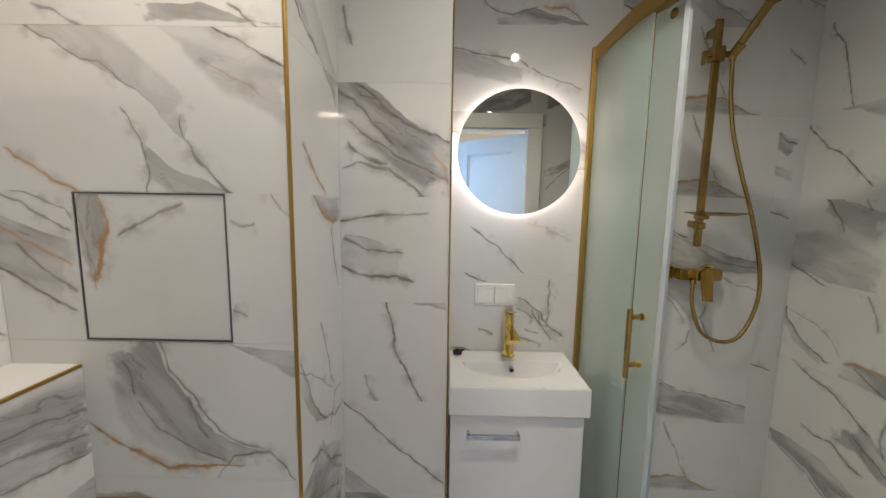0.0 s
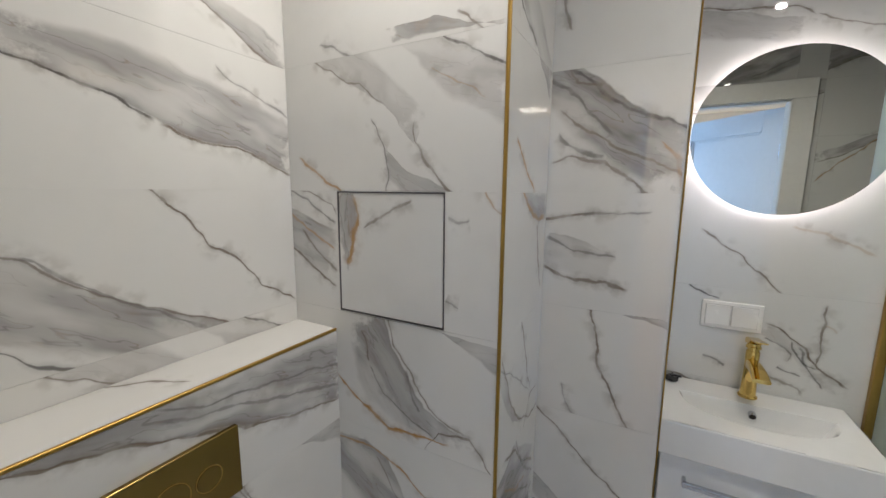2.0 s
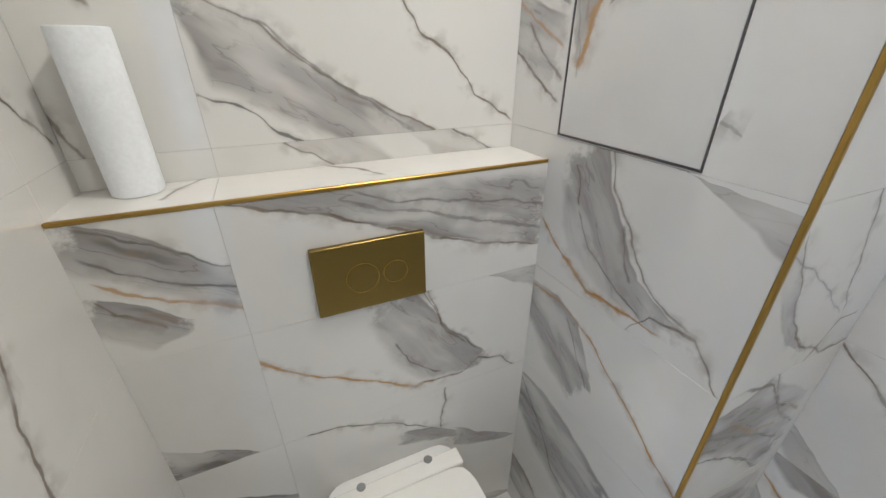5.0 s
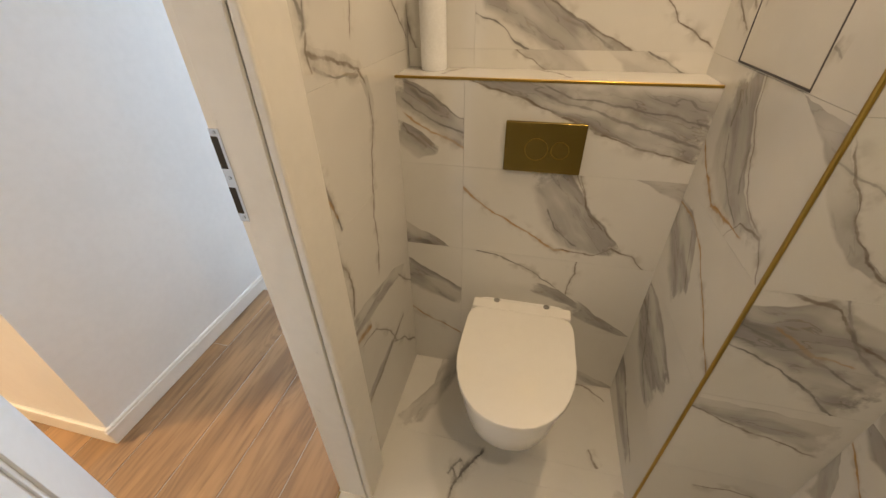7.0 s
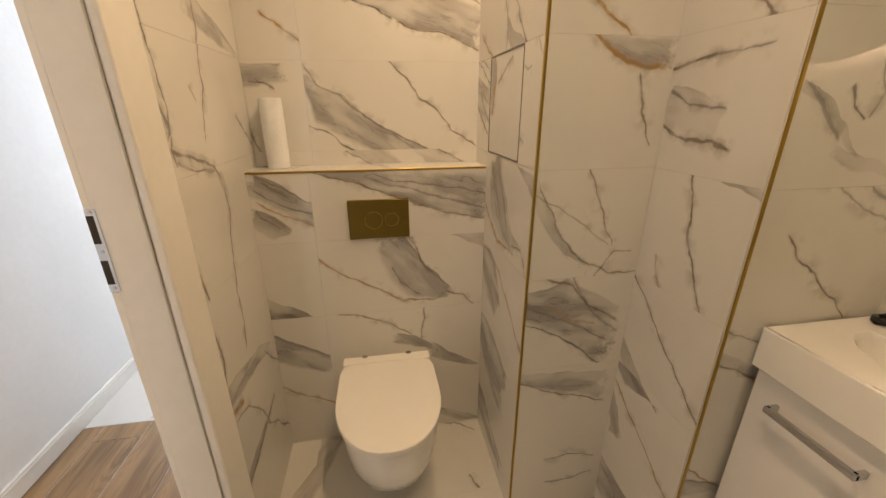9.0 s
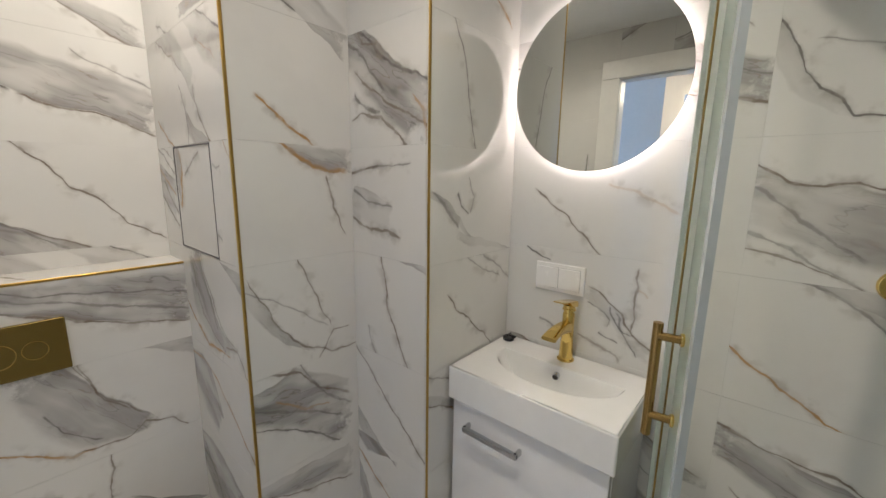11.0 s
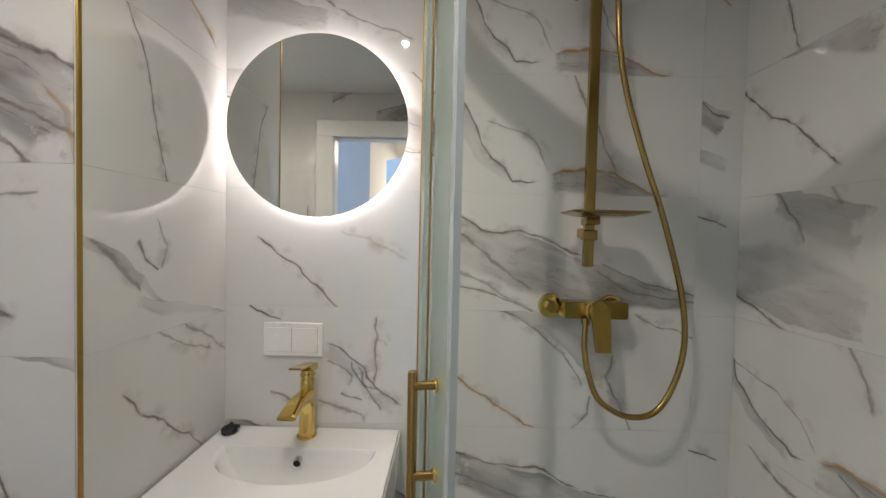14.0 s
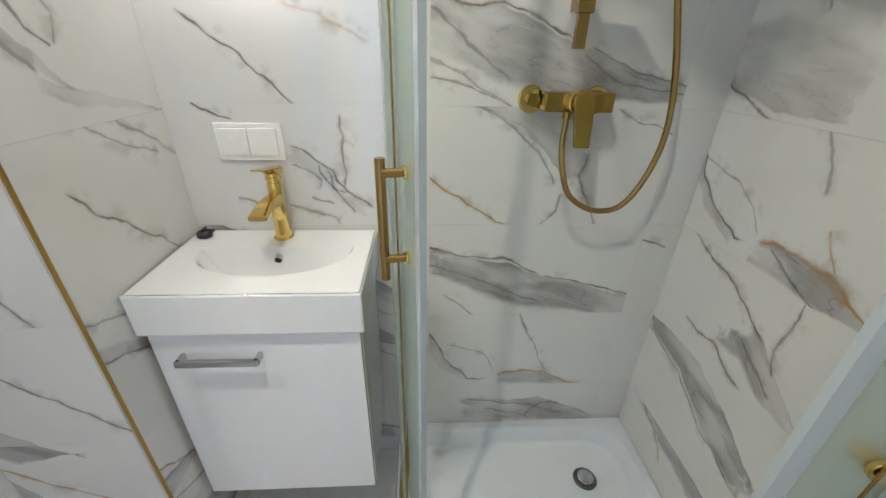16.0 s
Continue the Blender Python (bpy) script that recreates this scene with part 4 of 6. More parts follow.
T_RET = {(0, 7): ("m_ret_0_7", False), (0, 1): ("m_ret_0_1", False), (0, 2): ("m_ret_0_2", False), (0, 3): ("m_ret_0_3", False), (0, 4): ("m_ret_0_4", False), (0, 5): ("m_ret_0_5", False), (0, 6): ("m_ret_0_6", False)}
T_COL = {(0, 1): ("m_col_0_1", False), (0, 2): ("m_col_0_2", False), (0, 3): ("m_col_0_3", False), (0, 4): ("m_col_0_4", False), (0, 5): ("m_col_0_5", False), (0, 6): ("m_col_0_6", False), (0, 7): ("m_col_0_7", False)}
T_SIDE = {(0, 4): ("m_side_0_4", False), (0, 5): ("m_side_0_5", False), (0, 6): ("m_side_0_6", False), (0, 7): ("m_side_0_7", False)}
T_NORTH = {(2, 1): ("m_plain", False), (2, 2): ("m_plain", False), (2, 3): ("m_north_2_5", False), (2, 4): ("m_plain", False), (0, 4): ("m_north_0_4", False), (0, 5): ("m_north_0_5", False), (0, 7): ("m_north_0_7", False), (0, 8): ("m_north_0_8", False), (1, 1): ("m_north_1_1", False), (1, 2): ("m_loop_1_7", False), (1, 3): ("m_north_1_3", False), (1, 4): ("m_north_1_4", False), (1, 5): ("m_north_1_5", False), (1, 6): ("m_loop_1_7", False), (1, 7): ("m_loop_1_7", False), (2, 5): ("m_north_2_5", False), (2, 6): ("m_north_2_6", False), (2, 7): ("m_north_2_7", False)}
T_EAST = {(0, 1): ("m_east_0_1", False), (0, 2): ("m_east_0_2", False), (0, 3): ("m_east_0_3", False), (0, 4): ("m_loop2_0_4", False), (0, 5): ("m_east_0_5", False), (0, 6): ("m_east_0_6", False), (0, 7): ("m_east_0_7", False)}

# the wall between the door and the toilet, in metres along the wall (from the door) and up
SOUTH_VEINS = [
    ([(0.122, 1.270), (0.210, 1.246), (0.332, 1.209), (0.365, 1.165)], 0.005, BROWN, 0.8),
    ([(0.365, 1.165), (0.381, 1.075), (0.344, 1.008), (0.333, 0.915), (0.314, 0.839), (0.314, 0.733), (0.288, 0.650)], 0.0034, BROWN, 0.8),
    ([(0.137, 1.247), (0.214, 1.213), (0.341, 1.196)], 0.004, GREY, 0.7),
    ([(0.128, 1.60), (0.132, 1.519), (0.133, 1.467), (0.151, 1.414), (0.154, 1.356), (0.144, 1.315), (0.118, 1.284)], 0.0036, DARK, 0.8),
    ([(0.118, 1.378), (0.130, 1.345), (0.142, 1.322), (0.139, 1.300)], 0.006, GREY, 0.8),
    ([(0.142, 1.305), (0.131, 1.269), (0.143, 1.232)], 0.004, BROWN, 0.7),
    ([(0.400, 1.62), (0.389, 1.531), (0.367, 1.481), (0.361, 1.396), (0.331, 1.334), (0.312, 1.262)], 0.0032, BROWN, 0.75),
    ([(0.283, 1.405), (0.306, 1.365)], 0.002, GREY, 0.6),
    ([(0.103, 1.075), (0.110, 1.037), (0.123, 0.979), (0.142, 0.895)], 0.0042, DARK, 0.75),
    ([(0.104, 1.000), (0.118, 0.985), (0.132, 0.940)], 0.004, GOLD, 0.6),
    ([(0.098, 0.902), (0.111, 0.831), (0.136, 0.752), (0.132, 0.706), (0.115, 0.650)], 0.0042, BROWN, 0.8),
    ([(0.101, 0.746), (0.108, 0.711), (0.106, 0.680)], 0.006, DARK, 0.6),
    ([(0.564, 1.338), (0.617, 1.297), (0.690, 1.231)], 0.0035, BROWN, 0.85),
    ([(0.105, 0.560), (0.155, 0.556), (0.200, 0.545)], 0.010, GOLD, 0.85),
    ([(0.120, 0.530), (0.220, 0.505), (0.300, 0.420), (0.369, 0.300)], 0.003, BROWN, 0.6),
    ([(0.430, 0.560), (0.500, 0.480), (0.570, 0.420)], 0.003, BROWN, 0.6),
    ([(0.100, 0.293), (0.212, 0.308), (0.330, 0.330), (0.463, 0.360)], 0.006, BROWN, 0.7),
    ([(0.330, 0.330), (0.430, 0.250), (0.560, 0.091)], 0.003, BROWN, 0.7),
]
SOUTH_BANDS = [
    ([(0.110, 0.655), (0.162, 0.650), (0.285, 0.625), (0.400, 0.600), (0.520, 0.540)], [(0.100, 0.575), (0.160, 0.574), (0.283, 0.555), (0.400, 0.545), (0.520, 0.500)], 0.75),
    ([(0.130, 1.285), (0.197, 1.265), (0.354, 1.224)], [(0.137, 1.247), (0.214, 1.215), (0.345, 1.200)], 0.45),
    ([(0.345, 1.62), (0.435, 1.609), (0.520, 1.590), (0.600, 1.560), (0.700, 1.515)], [(0.340, 1.56), (0.403, 1.535), (0.540, 1.517), (0.620, 1.510), (0.700, 1.495)], 0.7),
    ([(0.330, 1.195), (0.360, 1.120), (0.372, 1.010)], [(0.372, 1.205), (0.405, 1.120), (0.385, 1.000)], 0.4),
    ([(0.100, 0.330), (0.220, 0.345), (0.330, 0.350)], [(0.100, 0.285), (0.220, 0.295), (0.330, 0.310)], 0.7),
]


def wall_tiles(name, veins, bands, us, vs, seed):
    """Tile materials cut from one run of veins over a wall, with the table that says where each goes."""
    table = {}
    for i, (ua, ub) in enumerate(zip(us, us[1:])):
        for j, (va, vb) in enumerate(zip(vs, vs[1:])):
            def shown(pts):
                return min(q for _, q in pts) < vb and max(q for _, q in pts) > va and min(q for q, _ in pts) < ub and max(q for q, _ in pts) > ua
            def local(pts):
                return [(a - ua, b - va) for a, b in pts]
            key = "%s_%d_%d" % (name, i, j)
            M[key] = marble("marble_tile_" + name, [(local(q), h, c, k) for q, h, c, k in veins if shown(q)],
                            [(local(q), local(p), k) for q, p, k in bands if shown(q)], seed=seed + 1.7 * j + 9 * i)
            table[(i, j)] = (key, False)
    return table


ROWS_SOUTH = [0.006 + 0.3 * k for k in range(-1, 9)]
T_SOUTH = wall_tiles("entry", SOUTH_VEINS, SOUTH_BANDS, [-0.03, 0.57, 1.17], ROWS_SOUTH, 91.8)
T_FLOOR = {(0, 0): ("m_floor_a", False), (1, 0): ("m_floor_b", False), (0, 1): ("m_floor_c", False), (1, 1): ("m_floor_d", False)}
COMMON += ["m_west_1_6", "m_hatch_0_6", "m_north_1_3", "m_hatch_0_4"]



# ---- mesh helpers ----
def link_mesh(name, bm, material, parent=None, label="", smooth=False):
    me = bpy.data.meshes.new(name)
    bmesh.ops.recalc_face_normals(bm, faces=bm.faces)
    bm.to_mesh(me)
    bm.free()
    if smooth:
        me.polygons.foreach_set("use_smooth", [True] * len(me.polygons))
        me.set_sharp_from_angle(angle=radians(35))
    me.materials.append(material)
    ob = new(name, me)
    if parent:
        ob.parent = parent
    if label:
        ob["label"] = label
    return ob


def part(name, bm, material, parent, label=""):
    ob = link_mesh(name, bm, material, parent, label, smooth=True)
    mod = ob.modifiers.new("weighted_normals", "WEIGHTED_NORMAL")
    mod.keep_sharp = True
    return ob


def base(name, place=(0, 0, 0), **tags):
    ob = new(name)
    ob.location = place
    ob.empty_display_size = 0.05
    return tagged(ob, **tags)


def box(lo, hi, bevel=0.0, segments=2, bm=None):
    one = bmesh.new()
    bmesh.ops.create_cube(one, size=1.0)
    for v in one.verts:
        v.co = Vector([(a + b) / 2 + c * (b - a) for a, b, c in zip(lo, hi, v.co)])
    if bevel:
        bmesh.ops.bevel(one, geom=one.edges[:], offset=bevel, segments=segments, affect="EDGES", profile=0.5)
    return one if bm is None else merge(bm, one)


def merge(bm, other):
    tmp = bpy.data.meshes.new("tmp")
    other.to_mesh(tmp)
    bm.from_mesh(tmp)
    bpy.data.meshes.remove(tmp)
    other.free()
    return bm


def rod(a, b, r, n=24, r2=None, bevel=0.0):
    a, b = Vector(a), Vector(b)
    bm = bmesh.new()
    bmesh.ops.create_cone(bm, cap_ends=True, segments=n, radius1=r, radius2=r if r2 is None else r2, depth=(b - a).length)
    if bevel:
        bmesh.ops.bevel(bm, geom=[e for e in bm.edges if len({round(v.co.z, 5) for v in e.verts}) == 1], offset=bevel, segments=2, affect="EDGES", profile=0.5)
    turn = (b - a).to_track_quat("Z", "Y").to_matrix().to_4x4()
    bm.transform(Matrix.Translation((a + b) / 2) @ turn)
    return bm


def loft(rings, closed=False, caps=True):
    """Joins rings of as many points each into a skin."""
    bm = bmesh.new()
    rows = [[bm.verts.new(p) for p in ring] for ring in rings]
    pairs = list(zip(rows, rows[1:])) + ([(rows[-1], rows[0])] if closed else [])
    for r1, r2 in pairs:
        n = len(r1)
        for i in range(n):
            bm.faces.new((r1[i], r1[(i + 1) % n], r2[(i + 1) % n], r2[i]))
    if caps and not closed:
        bm.faces.new(rows[0][::-1]), bm.faces.new(rows[-1])
    return bm


def spline(points, steps=10):
    ps = [Vector(p) for p in points]
    ps = [ps[0] * 2 - ps[1]] + ps + [ps[-1] * 2 - ps[-2]]
    out = []
    for a, b, c, d in zip(ps, ps[1:], ps[2:], ps[3:]):
        for k in range(steps):
            t = k / steps
            out.append(0.5 * (2 * b + (c - a) * t + (2 * a - 5 * b + 4 * c - d) * t * t + (3 * b - a - 3 * c + d) * t ** 3))
    return out + [ps[-2]]


def tube(points, r, n=12, ridge=0.0):
    rings, up = [], Vector((0.3, 1, 0.2)).normalized()
    for i, p in enumerate(points):
        way = (points[min(i + 1, len(points) - 1)] - points[max(i - 1, 0)]).normalized()
        side = way.cross(up).normalized()
        up = side.cross(way).normalized()
        q = r * (1 + (ridge if i % 2 else 0.0))
        rings.append([p + side * q * math.cos(a) + up * q * math.sin(a) for a in (2 * math.pi * k / n for k in range(n))])
    return loft(rings)


def lathe(profile, n=32, centre=(0, 0, 0), caps=True):
    """profile: (radius, z) from bottom to top."""
    c = Vector(centre)
    return loft([[c + Vector((r * math.cos(a), r * math.sin(a), z)) for a in (2 * math.pi * k / n for k in range(n))] for r, z in profile], caps=caps)


def slab(name, lo, hi, material, **tags):
    return tagged(link_mesh(name, box(lo, hi), material), kind="structure", **tags)


# ---- large structure ----
def structure():
    T = 0.10
    walls = [
        ("wall_west", (X_BACK - T, Y_SOUTH - 0.1, 0), (X_BACK - 0.0024, Y_HATCH + 0.2, CEIL)),
        ("wall_ledge", (X_BACK - 0.0024, Y_SOUTH - 0.0024, 0), (X_LEDGE - 0.0024, Y_HATCH + 0.0024, Z_LEDGE - 0.0024)),
        ("wall_hatch", (X_BACK - 0.0024, Y_HATCH + 0.0024, 0), (X_RET - 0.0024, Y_COL + 0.0024 + T, CEIL)),
        ("wall_column", (X_RET - 0.0024, Y_COL + 0.0024, 0), (X_SIDE - 0.0024, Y_MIRROR + T, CEIL)),
        ("wall_north", (X_SIDE - 0.0024, Y_MIRROR + 0.0024, 0), (X_RIGHT + T, Y_MIRROR + T, CEIL)),
        ("wall_east", (X_RIGHT + 0.0024, Y_HALL, 0), (X_RIGHT + T, Y_MIRROR + 0.0024, CEIL)),
        ("wall_south_left", (X_BACK - 0.0024, Y_HALL, 0), (DOOR_L - 0.02, Y_SOUTH - 0.0024, CEIL)),
        ("wall_south_right", (DOOR_R + 0.02, Y_HALL, 0), (X_RIGHT + 0.0024, Y_SOUTH - 0.0024, CEIL)),
        ("wall_south_lintel", (DOOR_L - 0.02, Y_HALL, DOOR_H + 0.02), (DOOR_R + 0.02, Y_SOUTH - 0.0024, CEIL)),
    ]
    made = {n: slab(n, lo, hi, M["grout"]) for n, lo, hi in walls}
    slab("ceiling", (X_BACK - T, Y_HALL, CEIL), (X_RIGHT + T, Y_MIRROR + T, CEIL + 0.1), M["plaster"])
    made["floor"] = slab("floor", (X_BACK - T, Y_HALL + 0.004, -0.12), (X_RIGHT + T, Y_MIRROR + T, -0.0024), M["grout"])
    # the hall beyond the door
    slab("hall_wall_south", (-3.1, HALL_Y - 0.12, 0), (HALL_X, HALL_Y, HALL_CEIL), M["wall_paint"])
    slab("hall_wall_corner", (HALL_X - 0.12, -3.2, 0), (HALL_X, HALL_Y - 0.12, HALL_CEIL), M["wall_paint"])
    slab("hall_wall_far", (HALL_X, -3.3, 0), (2.1, -3.2, HALL_CEIL), M["wall_paint"])
    slab("hall_wall_east", (2.0, -3.2, 0), (2.1, Y_HALL, HALL_CEIL), M["wall_paint"])
    slab("hall_wall_north", (-3.1, Y_HALL - 0.012, 0), (DOOR_L - 0.02, Y_HALL, HALL_CEIL), M["wall_paint"])
    slab("hall_wall_north_right", (DOOR_R + 0.02, Y_HALL - 0.012, 0), (2.0, Y_HALL, HALL_CEIL), M["wall_paint"])
    slab("hall_wall_north_top", (DOOR_L - 0.02, Y_HALL - 0.012, DOOR_H + 0.02), (DOOR_R + 0.02, Y_HALL, HALL_CEIL), M["wall_paint"])
    slab("hall_wall_above", (-3.1, Y_HALL, CEIL + 0.1), (2.1, Y_HALL + 0.1, HALL_CEIL), M["wall_paint"])
    slab("hall_wall_west", (-3.2, HALL_Y - 0.12, 0), (-3.1, Y_HALL, HALL_CEIL), M["wall_paint"])
    slab("hall_ceiling", (-3.2, -3.3, HALL_CEIL), (2.1, Y_HALL + 0.1, HALL_CEIL + 0.1), M["plaster"])
    made["hall_floor"] = slab("hall_floor", (-3.2, -3.3, -0.12), (2.1, Y_HALL + 0.002, -0.0024), M["grout"])
    return made


SET = structure()


# ---- washbasin, cabinet, mirror ----
def rounded_rect(cx, cy, w, h, r, z, n=5):
    pts = []
    for sx, sy, a0 in ((1, 1, 0), (-1, 1, 90), (-1, -1, 180), (1, -1, 270)):
        for k in range(n + 1):
            a = radians(a0 + 90 * k / n)
            pts.append((cx + sx * (w / 2 - r) + r * math.cos(a), cy + sy * (h / 2 - r) + r * math.sin(a), z))
    return pts


SINK = (0.199, 1.432, 0.655, 1.738, 0.910)
BOWL_X = 0.431


def bowl_ring(s, z, n=40):
    """One ring of the basin's bowl: straight at the back, an arc at the front; s shrinks it."""
    pts = []
    for k in range(n):
        if k <= n // 2:
            u = 1 - 2 * k / (n // 2)
            x, y = 0.178 * u, 0.0
        else:
            a = math.pi * (k - n // 2) / (n - n // 2)
            x, y = -0.178 * math.cos(a), -0.132 * math.sin(a) ** 0.85
        pts.append((BOWL_X + x * s, 1.636 - (1 - s) * 0.055 + y * s, z))
    return pts


def washbasin():
    x0, y0, x1, y1, z = SINK
    top = base("washbasin", ((x0 + x1) / 2, y1, z - 0.09), label="white rectangular ceramic washbasin on a white wall-hung cabinet", category="washbasin")
    shell = box((x0, y0, z - 0.098), (x1, y1, z), 0.005, 4)
    gone = [f for f in shell.faces if f.calc_center_median().z > z - 0.0002]
    bmesh.ops.delete(shell, geom=gone, context="FACES_ONLY")
    part("body", shell, M["ceramic"], top)
    ring = [Vector(p) for p in bowl_ring(1.0, z)]
    e, mx, my, n = 0.0049, BOWL_X, 1.60, 40
    rim = []
    for p in ring:
        d = Vector((p.x - mx, p.y - my, 0))
        k = min(((x1 - e - mx) if d.x > 0 else (x0 + e - mx)) / d.x if abs(d.x) > 1e-6 else 1e9, ((y1 - e - my) if d.y > 0 else (y0 + e - my)) / d.y if abs(d.y) > 1e-6 else 1e9)
        rim.append(Vector((mx + d.x * k, my + d.y * k, z)))
    for c in [Vector((a, b, z)) for a in (x0 + e, x1 - e) for b in (y0 + e, y1 - e)]:
        rim[min(range(n), key=lambda k: (rim[k] - c).length)] = c
    rings = [rim] + [[Vector(p) for p in bowl_ring(s, z - dz)] for s, dz in ((1.02, 0), (1.005, 0.001), (0.985, 0.004), (0.96, 0.010), (0.88, 0.040), (0.74, 0.064), (0.45, 0.077), (0.10, 0.079))]
    part("bowl", loft(rings, caps=False), M["ceramic"], top)
    part("overflow_ring", rod((BOWL_X, 1.634, z - 0.024), (BOWL_X, 1.6195, z - 0.027), 0.0095, 24, bevel=0.001), M["chrome"], top, "chrome overflow ring")
    # solid disc, painted near-black as the shade within the overflow
    part("overflow_hole", rod((BOWL_X, 1.632, z - 0.0245), (BOWL_X, 1.6185, z - 0.0273), 0.0075, 20), M["hole_shade"], top)
    part("drain", lathe([(0.0, z - 0.079), (0.03, z - 0.079), (0.028, z - 0.075), (0.0, z - 0.073)], 28, (BOWL_X, 1.568, 0)), M["chrome"], top, "chrome drain plug")
    bpy.context.view_layer.update()
    for c in top.children:
        c.matrix_parent_inverse = top.matrix_world.inverted()
    return top


def settle(top):
    """Keeps parts, built in world places, where they are under their moved base."""
    inv = Matrix.Translation(top.location).inverted()
    for c in top.children:
        c.matrix_parent_inverse = inv
    return top


def cabinet():
    top = base("vanity_cabinet", (0.425, 1.738, 0.262), label="white glossy wall-hung vanity cabinet with one closed door under the washbasin", category="cabinet")
    x0, x1, z0, z1 = 0.206, 0.643, 0.262, 0.811
    part("body", box((x0, 1.468, z0), (x1, 1.736, z1), 0.002), M["lacquer"], top)
    door = part("door", box((x0 + 0.001, 1.448, z0 + 0.001), (x1 - 0.001, 1.4665, z1 - 0.006), 0.002, 3), M["lacquer"], top, "glossy white closed door")
    # bow handle: two feet and a flat bar
    hz, hx0, hx1 = 0.747, 0.262, 0.431
    bm = box((hx0, 1.417, hz - 0.0075), (hx1, 1.4285, hz + 0.0075), 0.002, 2)
    box((hx0, 1.42, hz - 0.0075), (hx0 + 0.009, 1.4485, hz + 0.0075), 0.001, 1, bm)
    box((hx1 - 0.009, 1.42, hz - 0.0075), (hx1, 1.4485, hz + 0.0075), 0.001, 1, bm)
    part("handle", bm, M["grey_metal"], top, "grey metal bar handle")
    return settle(top)


def basin_tap():
    x, y, z = 0.428, 1.691, 0.911
    top = base("basin_tap", (x, y, z), label="polished gold single-lever basin tap on the white washbasin", category="tap")
    part("foot", lathe([(0.024, 0), (0.024, 0.003), (0.021, 0.006)], 32, (x, y, z)), M["gold"], top)
    part("body", lathe([(0.0200, 0.004), (0.0188, 0.03), (0.0170, 0.075), (0.0163, 0.112), (0.0168, 0.116), (0.0168, 0.140), (0.0150, 0.143)], 32, (x, y, z)), M["gold"], top)
    rings = []
    for t in np.linspace(0, 1, 11):
        yy = y + 0.004 - 0.128 * t
        zz = z + 0.098 + 0.016 * math.sin(t * 2.0) - 0.012 * t * t
        w, h = 0.0150 + 0.0055 * t, 0.021 - 0.0155 * t ** 0.8
        rings.append([(x + w * math.copysign(abs(math.cos(a)) ** 0.55, math.cos(a)), yy, zz + h * math.copysign(abs(math.sin(a)) ** 0.55, math.sin(a))) for a in np.linspace(0, 2 * math.pi, 24, endpoint=False)])
    part("spout", loft(rings), M["gold"], top)
    part("cartridge", lathe([(0.0140, 0.143), (0.0140, 0.150), (0.0185, 0.151), (0.0185, 0.156), (0.0165, 0.158), (0.0165, 0.166), (0.0, 0.167)], 32, (x, y, z)), M["gold"], top)
    rings = []
    for t in np.linspace(0, 1, 12):
        yy, zz = y + 0.020 - 0.098 * t, z + 0.170 + 0.017 * t
        w = 0.0180 - 0.0035 * t
        h = 0.0095 if t < 0.30 else 0.0095 - 0.0077 * min(1.0, (t - 0.30) / 0.22)
        rings.append([(x + w * math.copysign(abs(math.cos(a)) ** 0.35, math.cos(a)), yy, zz - h + 0.006 + h * math.copysign(abs(math.sin(a)) ** 0.35, math.sin(a))) for a in np.linspace(0, 2 * math.pi, 20, endpoint=False)])
    part("lever", loft(rings), M["gold"], top)
    return settle(top)


def sink_plug():
    x, y, z = 0.234, 1.694, 0.9105
    top = base("drain_plug_cap", (x, y, z), label="small black plastic cap lying on the white washbasin", category="plug")
    part("cap", lathe([(0.012, 0), (0.018, 0.003), (0.0185, 0.012), (0.014, 0.016)], 20, (x, y, z)), M["black"], top)
    bm = box((x - 0.006, y - 0.003, z + 0.014), (x + 0.026, y + 0.003, z + 0.021), 0.001, 1)
    box((x - 0.003, y - 0.012, z + 0.014), (x + 0.003, y + 0.012, z + 0.023), 0.001, 1, bm)
    part("tab", bm, M["black"], top)
    return settle(top)


def round_mirror():
    x, z, r = 0.440, 1.672, 0.222
    top = base("round_mirror", (x, 1.738, z), label="round frameless wall mirror with a glowing white light ring", category="mirror")
    def disc(rad, y0, y1, n=96):
        return loft([[(x + rad * math.cos(a), y, z + rad * math.sin(a)) for a in np.linspace(0, 2 * math.pi, n, endpoint=False)] for y in (y0, y1)])
    part("glass", disc(r, 1.700, 1.705), M["mirror"], top, "clear round mirror glass")
    part("housing", disc(r - 0.034, 1.7055, 1.738), M["plastic"], top)
    ring = []
    for a in np.linspace(0, 2 * math.pi, 96, endpoint=False):
        c, s = math.cos(a), math.sin(a)
        ring.append([(x + q * c, y, z + q * s) for q, y in ((r - 0.0335, 1.708), (r - 0.014, 1.708), (r - 0.014, 1.722), (r - 0.0335, 1.722))])
    part("light_ring", loft(ring, closed=True), M["glow"], top, "glowing white light ring")
    return settle(top)


